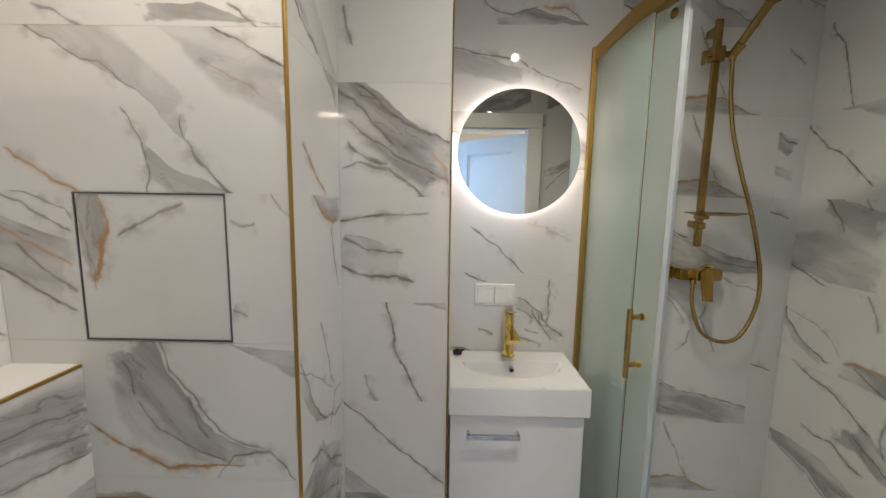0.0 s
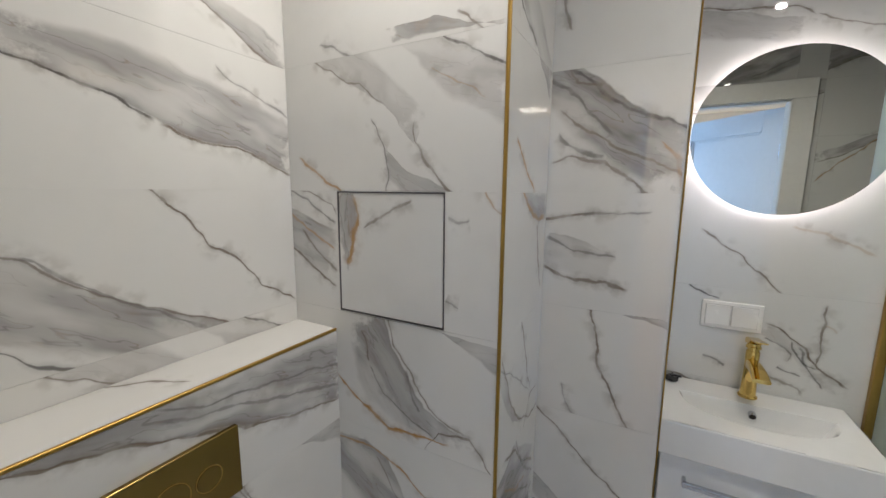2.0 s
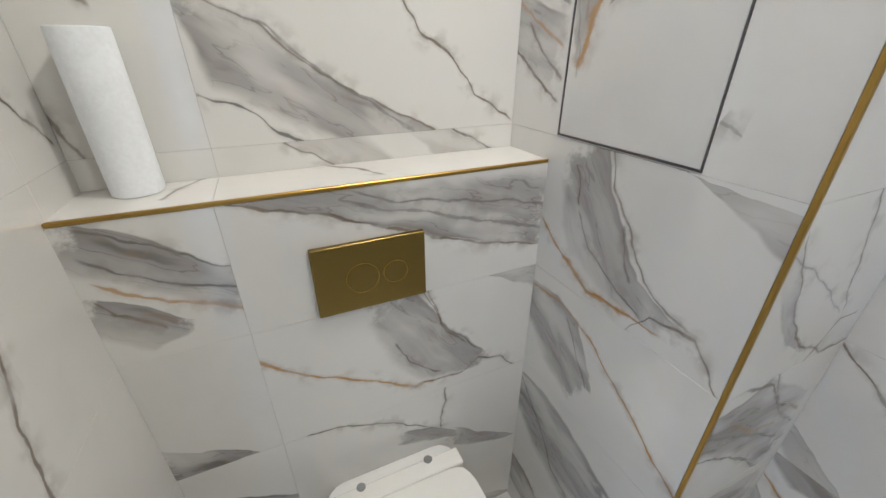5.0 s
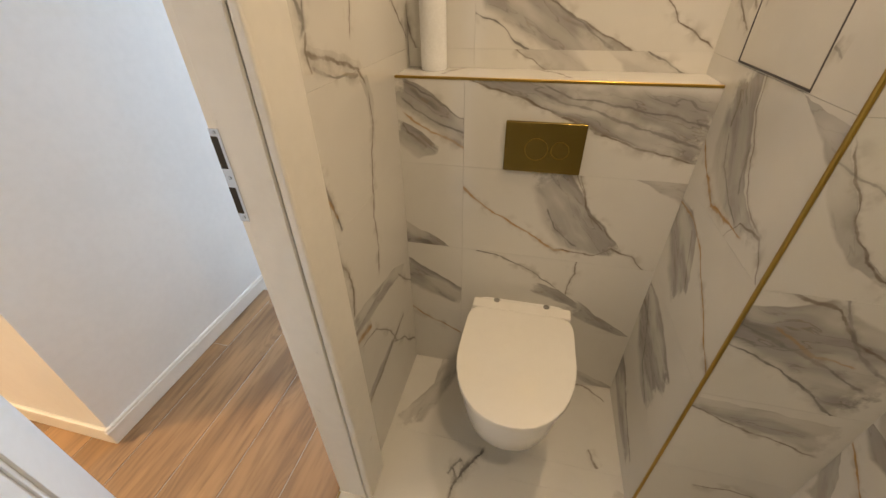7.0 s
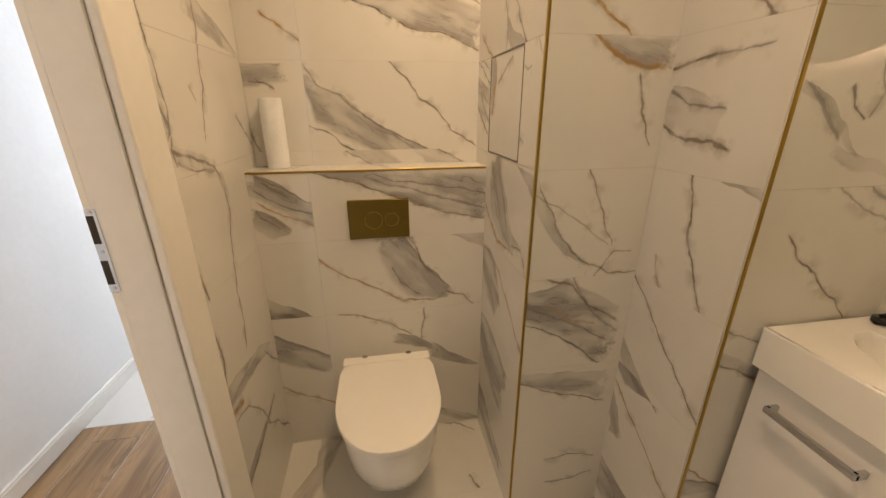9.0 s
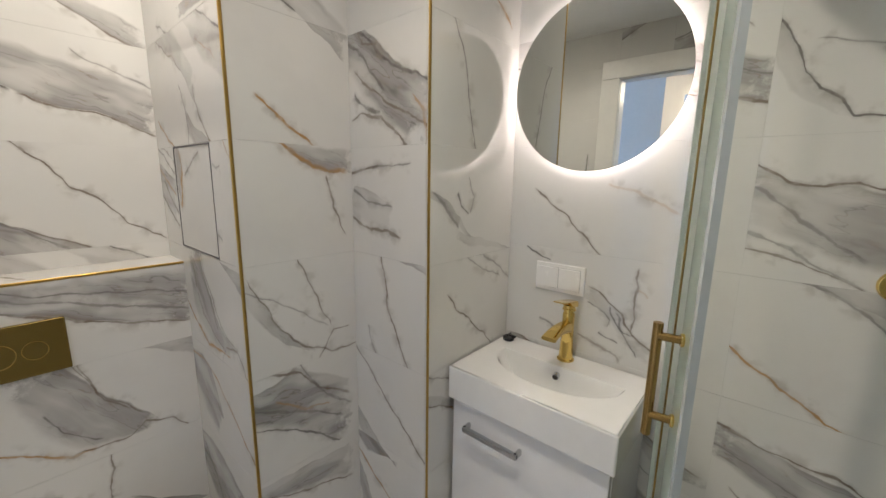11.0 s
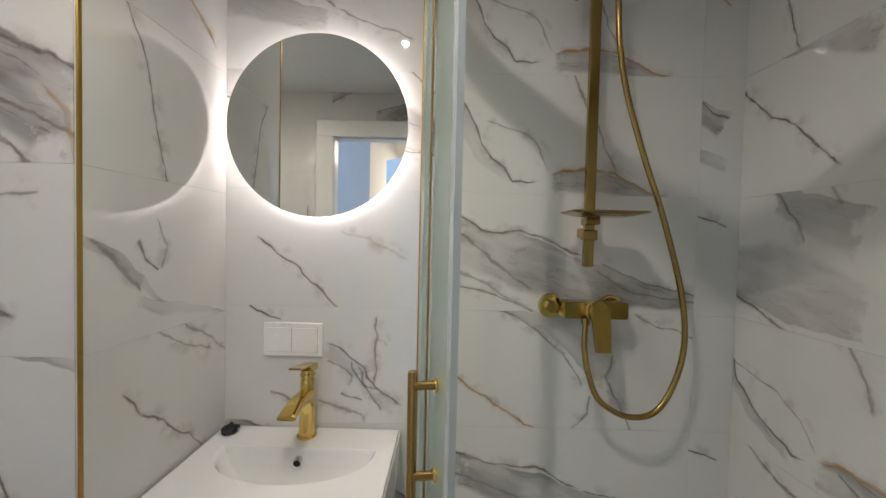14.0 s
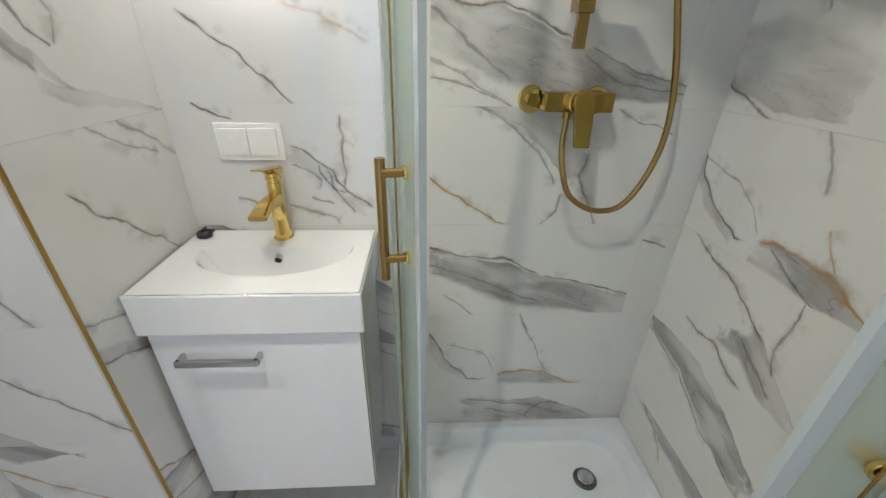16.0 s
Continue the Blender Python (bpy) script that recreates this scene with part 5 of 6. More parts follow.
def switch_frame():
    x0, x1, z0, z1, y = 0.297, 0.450, 1.094, 1.180, 1.7395
    top = base("light_switch", ((x0 + x1) / 2, y, (z0 + z1) / 2), label="white plastic double light switch with two rockers on the marble tiles", category="switch")
    part("frame", box((x0, y - 0.008, z0), (x1, y, z1), 0.003, 3), M["plastic"], top)
    for k in range(2):
        a = x0 + 0.0105 + k * 0.0665
        # thin plate, its grey painted in place of the shade around the rocker
        part("rocker_gap", box((a - 0.0009, y - 0.0083, z0 + 0.0106), (a + 0.0639, y - 0.006, z1 - 0.0106)), M["gap"], top)
        part("rocker", box((a, y - 0.0125, z0 + 0.0115), (a + 0.063, y - 0.0075, z1 - 0.0115), 0.002, 2), M["plastic"], top)
    return settle(top)


# ---- toilet corner ----
def toilet():
    cy, back, z = 0.626, X_LEDGE + 0.001, 0.40
    top = base("toilet", (back, cy, 0.09), label="white wall-hung ceramic toilet with a closed lid", category="toilet")

    def ring(length, width, zz, inset=0.0, n=36, x_off=0.0):
        pts = []
        for k in range(n):
            a = 2 * math.pi * k / n
            c, s = math.cos(a), math.sin(a)
            px = length * 0.45 + length * 0.55 * c if c > 0 else length * 0.45 - length * 0.45 * abs(c) ** 0.2
            py = width / 2 * math.copysign(abs(s) ** (0.9 if c > 0 else 0.16), s) * (1.0 if c > 0 else 1 - 0.07 * abs(c))
            pts.append((back + x_off + inset + px * (1 - inset), cy + py, zz))
        return pts

    rows = [(0.22, 0.21, 0.088), (0.31, 0.25, 0.098), (0.39, 0.290, 0.135), (0.445, 0.318, 0.195), (0.478, 0.336, 0.26), (0.494, 0.346, 0.33), (0.499, 0.350, z - 0.01), (0.495, 0.347, z), (0.47, 0.335, z + 0.003)]
    part("bowl", loft([ring(l, w, h) for l, w, h in rows]), M["ceramic"], top, "glossy white rounded bowl")
    part("seat", loft([ring(0.402, 0.338, z + 0.004, x_off=0.099), ring(0.408, 0.346, z + 0.008, x_off=0.098), ring(0.408, 0.346, z + 0.018, x_off=0.098), ring(0.404, 0.340, z + 0.021, x_off=0.099)]), M["seat"], top)
    lid = [(0.415, 0.343, 0.0225), (0.421, 0.351, 0.025), (0.422, 0.352, 0.037), (0.419, 0.349, 0.0405), (0.411, 0.341, 0.0425), (0.1, 0.1, 0.043)]
    part("lid", loft([ring(l, w, z + h, x_off=0.0965 + (0.422 - l) * 0.4) for l, w, h in lid]), M["seat"], top, "closed white slim lid")
    part("hinge_block", box((back + 0.050, cy - 0.166, z + 0.003), (back + 0.0955, cy + 0.166, z + 0.041), 0.005, 3), M["seat"], top)
    for dy in (-0.085, 0.085):
        part("hinge_cap", rod((back + 0.054, cy + dy, z + 0.030), (back + 0.054, cy + dy, z + 0.0418), 0.011, 20, bevel=0.001), M["chrome"], top, "chrome round hinge cap")
    return settle(top)


def flush_plate():
    x, y0, y1, z0, z1 = X_LEDGE, 0.522, 0.736, 0.910, 1.052
    top = base("flush_plate", (x, (y0 + y1) / 2, (z0 + z1) / 2), label="satin gold rectangular flush plate with two round buttons", category="flush plate")
    part("plate", box((x, y0, z0), (x + 0.012, y1, z1), 0.003, 3), M["satin"], top)
    for dy, r in ((0.088, 0.031), (0.152, 0.024)):
        ring = []
        for a in np.linspace(0, 2 * math.pi, 48, endpoint=False):
            ring.append([(x + 0.012 + h, y0 + dy + q * math.cos(a), 0.978 + q * math.sin(a)) for q, h in ((r - 0.0012, 0.0), (r + 0.0008, 0.0), (r + 0.0008, 0.0012), (r - 0.0012, 0.0012))])
        b = part("button", rod((x + 0.0115, y0 + dy, 0.978), (x + 0.0132, y0 + dy, 0.978), r - 0.002, 48), M["satin"], top)
        part("ring", loft(ring, closed=True), M["trim"], b)
    settle(top)
    return top


def tissue_roll():
    x, y, z, r, h = -0.662, 0.292, Z_LEDGE + 0.001, 0.0365, 0.230
    top = base("paper_roll", (x, y, z), label="tall white paper towel roll standing on the tiled ledge", category="paper towel")
    prof = [(0.019, 0.0), (r - 0.001, 0.0), (r, 0.002), (r + 0.0005, h * 0.5), (r, h - 0.002), (r - 0.001, h), (0.019, h)]
    part("paper", lathe(prof, 40, (x, y, z), caps=False), M["paper"], top)
    part("core", lathe([(0.0188, 0.001), (0.0188, h - 0.001), (0.0172, h - 0.001), (0.0172, 0.001)], 28, (x, y, z)), M["card"], top, "brown cardboard core")
    return settle(top)


def rim_frame(name, axis_rect, w, depth, material, parent, label=""):
    x0, x1, z0, z1, y = axis_rect
    bm = box((x0, y - depth, z0), (x0 + w, y, z1))
    box((x1 - w, y - depth, z0), (x1, y, z1), 0, 1, bm)
    box((x0 + w, y - depth, z0), (x1 - w, y, z0 + w), 0, 1, bm)
    box((x0 + w, y - depth, z1 - w), (x1 - w, y, z1), 0, 1, bm)
    return part(name, bm, material, parent, label)


HATCH = (-0.538, -0.241, 1.2085, 1.5045)


def access_hatch():
    x0, x1, z0, z1 = HATCH
    top = base("access_hatch", ((x0 + x1) / 2, Y_HATCH, (z0 + z1) / 2), label="square tiled access hatch with a thin dark frame, closed", category="access panel")
    rim_frame("frame", (x0, x1, z0, z1, Y_HATCH + 0.003), 0.0028, 0.004, M["dark_metal"], top, "thin dark metal frame")
    settle(top)
    bm = box((0, 0, -0.008), (x1 - x0 - 0.0075, z1 - z0 - 0.0075, 0), 0.0006, 1)
    o = part("panel", bm, M["m_hatch"], top, "marble-look tile panel")
    o.matrix_world = Matrix(((1, 0, 0, x0 + 0.00375), (0, 0, -1, Y_HATCH), (0, 1, 0, z0 + 0.00375), (0, 0, 0, 1)))
    o.matrix_basis = Matrix.Translation(top.location).inverted() @ o.matrix_world
    return top


# ---- shower ----
QC, QR = (1.25, 1.49), 0.534          # centre and radius of the curved front


def quadrant(r, x_end=None, n=20, straight=True, a0=0.0, a1=90.0):
    """Plan points of the curved front, from the north wall to the east wall."""
    cx, cy = QC
    pts = []
    if straight:
        pts.append((cx - r, Y_MIRROR - 0.004))
    for k in range(n + 1):
        a = radians(a0 + (a1 - a0) * k / n)
        pts.append((cx - r * math.cos(a), cy - r * math.sin(a)))
    if straight:
        pts.append((X_RIGHT - 0.004, cy - r))
    return pts


def band(points, width, z0, z1):
    """A strip of that width along plan points, standing from z0 to z1."""
    ps = [Vector((*p, 0)) for p in points]
    rings = []
    for i, p in enumerate(ps):
        way = (ps[min(i + 1, len(ps) - 1)] - ps[max(i - 1, 0)]).normalized()
        side = Vector((-way.y, way.x, 0)) * width / 2
        rings.append([p + side + Vector((0, 0, z0)), p - side + Vector((0, 0, z0)), p - side + Vector((0, 0, z1)), p + side + Vector((0, 0, z1))])
    return loft(rings)


def shower_tray():
    top = base("shower_tray", (1.2, 1.4, 0), label="white acrylic quadrant shower tray with a chrome drain", category="shower tray")
    def plan(r, inset, z):
        cx, cy = QC
        q = 0.002 if inset < 0.01 else 0.10
        x1, y1 = X_RIGHT - 0.003 - inset, Y_MIRROR - 0.003 - inset
        pts = [(x1 - q + q * math.cos(radians(a)), y1 - q + q * math.sin(radians(a))) for a in range(0, 91, 15)]
        pts.append((cx - r, y1))
        pts += [(cx - r * math.cos(radians(a)), cy - r * math.sin(radians(a))) for a in np.linspace(0, 90, 25)]
        pts += [(X_RIGHT - 0.003 - inset, cy - r)]
        return [(x, y, z) for x, y in pts]
    rings = [plan(0.555, 0, 0.0), plan(0.56, 0, 0.132), plan(0.556, 0, 0.142), plan(0.50, 0.03, 0.144), plan(0.488, 0.038, 0.138), plan(0.46, 0.055, 0.098), plan(0.44, 0.07, 0.090), plan(0.2, 0.2, 0.086)]
    part("tray", loft(rings), M["acrylic"], top)
    c = (1.308, 1.548, 0.088)
    part("drain", lathe([(0.038, 0), (0.038, 0.002), (0.035, 0.004), (0.031, 0.0042), (0.030, 0.001), (0.0, 0.001)], 36, c), M["dark_metal"], top, "round chrome drain")
    part("drain_cap", lathe([(0.020, 0.001), (0.026, 0.004), (0.026, 0.010), (0.022, 0.013), (0.0, 0.014)], 32, c), M["chrome"], top)
    return settle(top)


def shower_cabin():
    top = base("shower_enclosure", (1.2, 1.4, 0.144), label="quadrant frosted glass shower enclosure, gold rails, sliding doors open", category="shower enclosure")
    zt, zb = 2.045, 0.146
    part("wall_profile", box((0.692, Y_MIRROR - 0.020, zb), (0.7115, Y_MIRROR - 0.001, zt), 0.003, 2), M["trim"], top, "gold upright wall profile")
    part("wall_profile", box((X_RIGHT - 0.026, 0.928, zb), (X_RIGHT - 0.001, 0.9515, zt), 0.003, 2), M["trim"], top, "gold upright wall profile")
    part("top_rail", band(quadrant(QR), 0.030, zt - 0.042, zt), M["trim"], top, "curved gold top rail")
    part("bottom_rail", band(quadrant(QR), 0.026, zb, zb + 0.022), M["trim"], top, "curved gold bottom rail")
    g0, g1 = zb + 0.023, zt - 0.043
    part("fixed_panel", band([(0.716, Y_MIRROR - 0.003), (0.716, 1.49)] + quadrant(QR, n=5, straight=False, a0=3, a1=12.0), 0.006, g0, g1), M["frost"], top, "fixed frosted glass panel")
    part("fixed_panel", band(quadrant(QR, n=5, straight=False, a0=78.0, a1=87) + [(1.25, 0.956), (X_RIGHT - 0.003, 0.956)], 0.006, g0, g1), M["frost"], top, "fixed frosted glass panel")
    for turn in (0, 1):
        a = radians(11.6)
        p = (QC[0] - (QR - 0.007) * math.cos(a), QC[1] - (QR - 0.007) * math.sin(a)) if not turn else (QC[0] - (QR - 0.007) * math.sin(a), QC[1] - (QR - 0.007) * math.cos(a))
        part("fixed_edge_strip", rod((*p, g0), (*p, g1), 0.0018, 12), M["brushed"], top, "thin gold edge strip")
    r = 0.512
    for side in (0, 1):
        def place(a, rr, z):
            a = radians(a - (4.5 if side else 0.0))
            x, y = QC[0] - rr * math.cos(a), QC[1] - rr * math.sin(a)
            if side:
                x, y = QC[0] - rr * math.sin(a), QC[1] - rr * math.cos(a)
            return (x, y, z)
        curved = [place(a, r, 0)[:2] for a in np.linspace(20.5, 4.5 if side else 0, 10)]
        tail = (QC[0] - r, 1.55) if not side else (1.33, QC[1] - r)
        leaf = part("sliding_door", band(curved + [tail], 0.006, g0 + 0.004, g1 - 0.002), M["frost"], top, "frosted glass sliding door, open")
        part("edge_seal", band([place(a, r, 0)[:2] for a in (22.3, 21.4, 20.6)], 0.011, g0 + 0.004, g1 - 0.002), M["seal"], leaf, "pale plastic edge seal")
        for z in (1.175, 1.032):
            part("stand_off", rod(place(15.0, r - 0.003, z), place(14.6, r + 0.040, z), 0.0070, 20, bevel=0.001), M["brushed"], leaf)
            part("collar", rod(place(15.0, r + 0.003, z), place(15.0, r + 0.009, z), 0.011, 24, bevel=0.002), M["gold"], leaf)
            part("inner_knob", rod(place(15.0, r - 0.020, z), place(15.0, r - 0.003, z), 0.0095, 24, bevel=0.002), M["gold"], leaf)
        part("handle_bar", rod(place(14.3, r + 0.041, 0.993), place(14.3, r + 0.041, 1.197), 0.0080, 24, bevel=0.001), M["brushed"], leaf, "brushed gold round handle bar")
        for a in (6, 17):
            part("roller", rod(place(a, r + 0.004, g1 - 0.02), place(a, r - 0.022, g1 - 0.02), 0.014, 24, bevel=0.003), M["brushed"], leaf)
    for o in top.children:
        if o.name.startswith(("fixed_panel", "sliding_door")):
            o.visible_shadow = False
    return settle(top)


def shower_rail():
    x, y = 1.103, 1.690
    top = base("shower_rail", (x, Y_MIRROR, 1.4), label="brushed gold square shower rail with a soap dish and hand shower", category="shower set")
    part("rail", box((x - 0.012, y - 0.007, 1.344), (x + 0.012, y + 0.007, 2.125), 0.002, 2), M["brushed"], top)
    for z in (1.425, 2.09):
        part("wall_bracket", box((x - 0.0125, y + 0.005, z - 0.012), (x + 0.0125, Y_MIRROR - 0.001, z + 0.012), 0.002), M["brushed"], top)
    part("rail_clip", box((x - 0.017, y - 0.012, 1.408), (x + 0.030 - 0.012, y + 0.012, 1.432), 0.003), M["brushed"], top)
    part("dish_holder", box((x - 0.016, y - 0.03, 1.444), (x + 0.016, y + 0.012, 1.462), 0.003), M["brushed"], top)
    rings = [rounded_rect(x + 0.004, y - 0.075, w, d, 0.014, z) for w, d, z in ((0.10, 0.07, 1.460), (0.160, 0.105, 1.467), (0.166, 0.110, 1.471), (0.161, 0.105, 1.471), (0.12, 0.08, 1.466), (0.03, 0.02, 1.4655))]
    part("soap_dish", loft(rings), M["brushed"], top, "shallow gold soap dish")
    part("slider", box((x - 0.022, y - 0.018, 1.985), (x + 0.022, y + 0.016, 2.035), 0.004, 3), M["brushed"], top)
    part("slider_arm", box((x - 0.048, y - 0.016, 2.0), (x + 0.052, y - 0.002 + 0.004, 2.018), 0.003, 2), M["brushed"], top)
    part("lock_lever", box((x - 0.052, y - 0.018, 1.972), (x - 0.044, y - 0.002, 2.018), 0.002, 2), M["brushed"], top)
    part("hand_holder", rod((x + 0.040, y - 0.012, 1.995), (x + 0.052, y - 0.045, 2.030), 0.014, 24, 0.017, 0.002), M["brushed"], top)
    rings = []
    a, b = Vector((x + 0.043, y - 0.020, 2.005)), Vector((x + 0.115, y - 0.12, 2.19))
    way = (b - a).normalized()
    side = way.cross(Vector((0, 1, 0))).normalized()
    up = side.cross(way)
    for t, w, h in ((0, 0.010, 0.010), (0.2, 0.011, 0.010), (0.7, 0.013, 0.009), (0.8, 0.03, 0.011), (0.86, 0.045, 0.012), (1.15, 0.048, 0.012), (1.2, 0.044, 0.009)):
        c = a + (b - a) * t
        rings.append([c + side * w * math.copysign(abs(math.cos(q)) ** 0.5, math.cos(q)) + up * h * math.copysign(abs(math.sin(q)) ** 0.5, math.sin(q)) for q in np.linspace(0, 2 * math.pi, 16, endpoint=False)])
    part("hand_shower", loft(rings), M["brushed"], top, "square gold hand shower")
    return settle(top)


def shower_mixer():
    z, y = 1.240, 1.698
    top = base("shower_mixer", (1.105, Y_MIRROR, z), label="gold wall-mounted shower mixer with a flat lever", category="shower mixer")
    for x in (1.029, 1.181):
        part("rosette", rod((x, Y_MIRROR - 0.001, z), (x, Y_MIRROR - 0.012, z), 0.032, 40, 0.030, 0.003), M["gold"], top, "round gold rosette")
        part("connector", rod((x, Y_MIRROR - 0.011, z), (x, y + 0.012, z), 0.0145, 28), M["mixer"], top)
    part("body", box((1.045, y - 0.024, z - 0.020), (1.199, y + 0.020, z + 0.020), 0.003, 3), M["mixer"], top)
    part("neck", rod((1.113, y - 0.015, z + 0.003), (1.113, y - 0.046, z + 0.003), 0.0245, 40, bevel=0.003), M["gold"], top)
    rings = []
    for t in np.linspace(0, 1, 15):
        zz = z + 0.029 - 0.116 * t
        head = min(1.0, t / 0.2)
        w = (0.0235 - 0.0065 * t) * math.sqrt(max(0.04, 1 - (1 - head) ** 2))
        yy = y - 0.052 - 0.016 * t
        rings.append([(1.117 + 0.006 * t + w * a, yy + 0.006 * b, zz) for a, b in ((-1, -0.7), (-0.9, -1), (0.9, -1), (1, -0.7), (1, 0.7), (0.9, 1), (-0.9, 1), (-1, 0.7))])
    part("lever", loft(rings), M["mixer"], top, "flat satin gold lever")
    part("outlet", rod((1.104, y - 0.006, z - 0.018), (1.104, y - 0.006, z - 0.036), 0.0105, 20), M["brushed"], top)
    return settle(top)


def shower_hose():
    top = base("shower_hose", (1.2, 1.67, 1.2), label="long gold metal shower hose hanging in a loop", category="hose")
    pts = [(1.104, 1.692, 1.206), (1.099, 1.680, 1.145), (1.106, 1.665, 1.085), (1.131, 1.66, 1.03), (1.190, 1.655, 0.997), (1.255, 1.655, 1.006),
           (1.298, 1.655, 1.07), (1.321, 1.655, 1.17), (1.309, 1.655, 1.29), (1.262, 1.655, 1.46), (1.212, 1.66, 1.61), (1.172, 1.665, 1.75), (1.152, 1.665, 1.86), (1.145, 1.665, 1.96), (1.145, 1.668, 2.0)]
    part("hose", tube(spline(pts, 22), 0.0068, 14, ridge=0.05), M["brushed"], top)
    part("nut", rod((1.145, 1.668, 1.985), (1.145, 1.669, 2.005), 0.0105, 20), M["brushed"], top)
    return settle(top)


# ---- ceiling lights ----
def downlight(x, y):
    top = base("downlight", (x, y, CEIL), label="small round recessed ceiling downlight, switched on", category="ceiling light", group="downlights in the bathroom ceiling")
    part("ring", lathe([(0.030, -0.001), (0.042, -0.001), (0.041, -0.006), (0.030, -0.008), (0.020, -0.003)], 36), M["plastic"], top)
    part("bulb", lathe([(0.0, -0.0045), (0.016, -0.0045), (0.019, -0.003), (0.0195, -0.001)], 32), M["bulb"], top, "glowing round bulb")
    return top


# ---- door ----
def door_set():
    fr = base("door_frame", (DOOR_L, 0.15, 0), label="white painted door frame with a metal strike plate in its edge", category="door frame")
    for side, s in ((DOOR_L, -1), (DOOR_R, 1)):
        def span(a, b):
            return (side + s * a, side + s * b) if s > 0 else (side + s * b, side + s * a)
        x0, x1 = span(0.0, 0.019)
        part("jamb", box((x0, Y_HALL + 0.013, 0), (x1, Y_SOUTH + 0.005, DOOR_H + 0.019), 0.002), M["paint"], fr)
        x0, x1 = span(0.0012, 0.019)
        part("jamb_edge", box((x0, Y_HALL + 0.0005, 0), (x1, Y_HALL + 0.0127, DOOR_H + 0.019), 0.001), M["paint"], fr)
        # casings: a rounded board on the bathroom side, one set back on the hall side
        x0, x1 = span(0.0065, 0.109)
        part("casing", box((x0, Y_SOUTH + 0.0055, 0), (x1, Y_SOUTH + 0.027, DOOR_H + 0.0065), 0.003, 3), M["paint"], fr)
        x0, x1 = span(0.0005, 0.012)
        part("bead", box((x0, Y_SOUTH + 0.0105, 0), (x1, Y_SOUTH + 0.028, DOOR_H + 0.0005), 0.0045, 3), M["paint"], fr)
        x0, x1 = span(0.046, 0.136)
        part("casing", box((x0, Y_HALL - 0.031, 0), (x1, Y_HALL - 0.0125, DOOR_H + 0.046), 0.004, 3), M["paint"], fr)
    part("head", box((DOOR_L, Y_HALL + 0.0005, DOOR_H), (DOOR_R, Y_SOUTH + 0.005, DOOR_H + 0.019), 0.001), M["paint"], fr)
    part("casing", box((DOOR_L - 0.109, Y_SOUTH + 0.0055, DOOR_H + 0.0068), (DOOR_R + 0.109, Y_SOUTH + 0.027, DOOR_H + 0.109), 0.004, 3), M["paint"], fr)
    part("casing", box((DOOR_L - 0.136, Y_HALL - 0.031, DOOR_H + 0.046), (DOOR_R + 0.136, Y_HALL - 0.0125, DOOR_H + 0.136), 0.004, 3), M["paint"], fr)
    pl = part("strike_plate", box((DOOR_L - 0.0008, Y_HALL + 0.001, 1.026), (DOOR_L + 0.0015, Y_HALL + 0.019, 1.187), 0.0008), M["chrome"], fr, "chrome strike plate with two dark openings")
    # two uncut openings: near-black blocks paint the shade they would hold
    for z0, z1 in ((1.123, 1.175), (1.042, 1.090)):
        part("opening", box((DOOR_L - 0.0004, Y_HALL + 0.0016, z0), (DOOR_L + 0.0021, Y_HALL + 0.0135, z1)), M["hole_shade"], pl)
    for z in (1.181, 1.107, 1.034):
        part("screw", rod((DOOR_L + 0.0012, Y_HALL + 0.010, z), (DOOR_L + 0.0024, Y_HALL + 0.010, z), 0.003, 14), M["grey_metal"], pl)
    settle(fr)
    leaf = base("door_leaf", (0.766, 0.112, 0.008), label="pale painted panelled door leaf standing half open into the hall", category="door")
    L, H, t = 0.715, 2.0, 0.04
    s = 0.115
    bm = box((-L, -t, 0), (-L + s, 0, H), 0.002)
    box((-s, -t, 0), (0, 0, H), 0.002, 2, bm)
    for z0, z1 in ((0, 0.20), (0.86, 1.0), (H - 0.125, H)):
        box((-L + s + 0.0003, -t, z0), (-s - 0.0003, 0, z1), 0.001, 1, bm)
    part("leaf_frame", bm, M["door"], leaf)
    for z0, z1 in ((0.20, 0.86), (1.0, H - 0.125)):
        p = part("panel", box((-L + s, -t + 0.013, z0), (-s, -0.013, z1)), M["door"], leaf, "recessed door panel")
        for yy, d in ((-0.013, 0.006), (-t + 0.013, -0.006)):
            lo, hi = min(yy, yy + d), max(yy, yy + d)
            bm = box((-L + s, lo, z0), (-L + s + 0.014, hi, z1), 0.002)
            box((-s - 0.014, lo, z0), (-s, hi, z1), 0.002, 2, bm)
            box((-L + s + 0.014, lo, z0), (-s - 0.014, hi, z0 + 0.014), 0.002, 2, bm)
            box((-L + s + 0.014, lo, z1 - 0.014), (-s - 0.014, hi, z1), 0.002, 2, bm)
            part("moulding", bm, M["door"], p)
    for z in (0.25, 1.75):
        part("hinge", rod((0.004, 0.004, z - 0.045), (0.004, 0.004, z + 0.045), 0.006, 16), M["chrome"], leaf)
    hy = -L + 0.055
    for yy, d in ((0.0, 1), (-t, -1)):
        part("escutcheon", box((hy - 0.02, min(yy, yy + 0.007 * d), 0.95), (hy + 0.02, max(yy, yy + 0.007 * d), 1.12), 0.003), M["black"], leaf, "black handle plate")
        part("lever_handle", tube(spline([(hy, yy + 0.004 * d, 1.05), (hy, yy + 0.042 * d, 1.05), (hy + 0.03, yy + 0.052 * d, 1.05), (hy + 0.12, yy + 0.052 * d, 1.05)], 6), 0.009, 12), M["black"], leaf, "black lever handle")
    leaf.rotation_euler = (0, 0, radians(46))


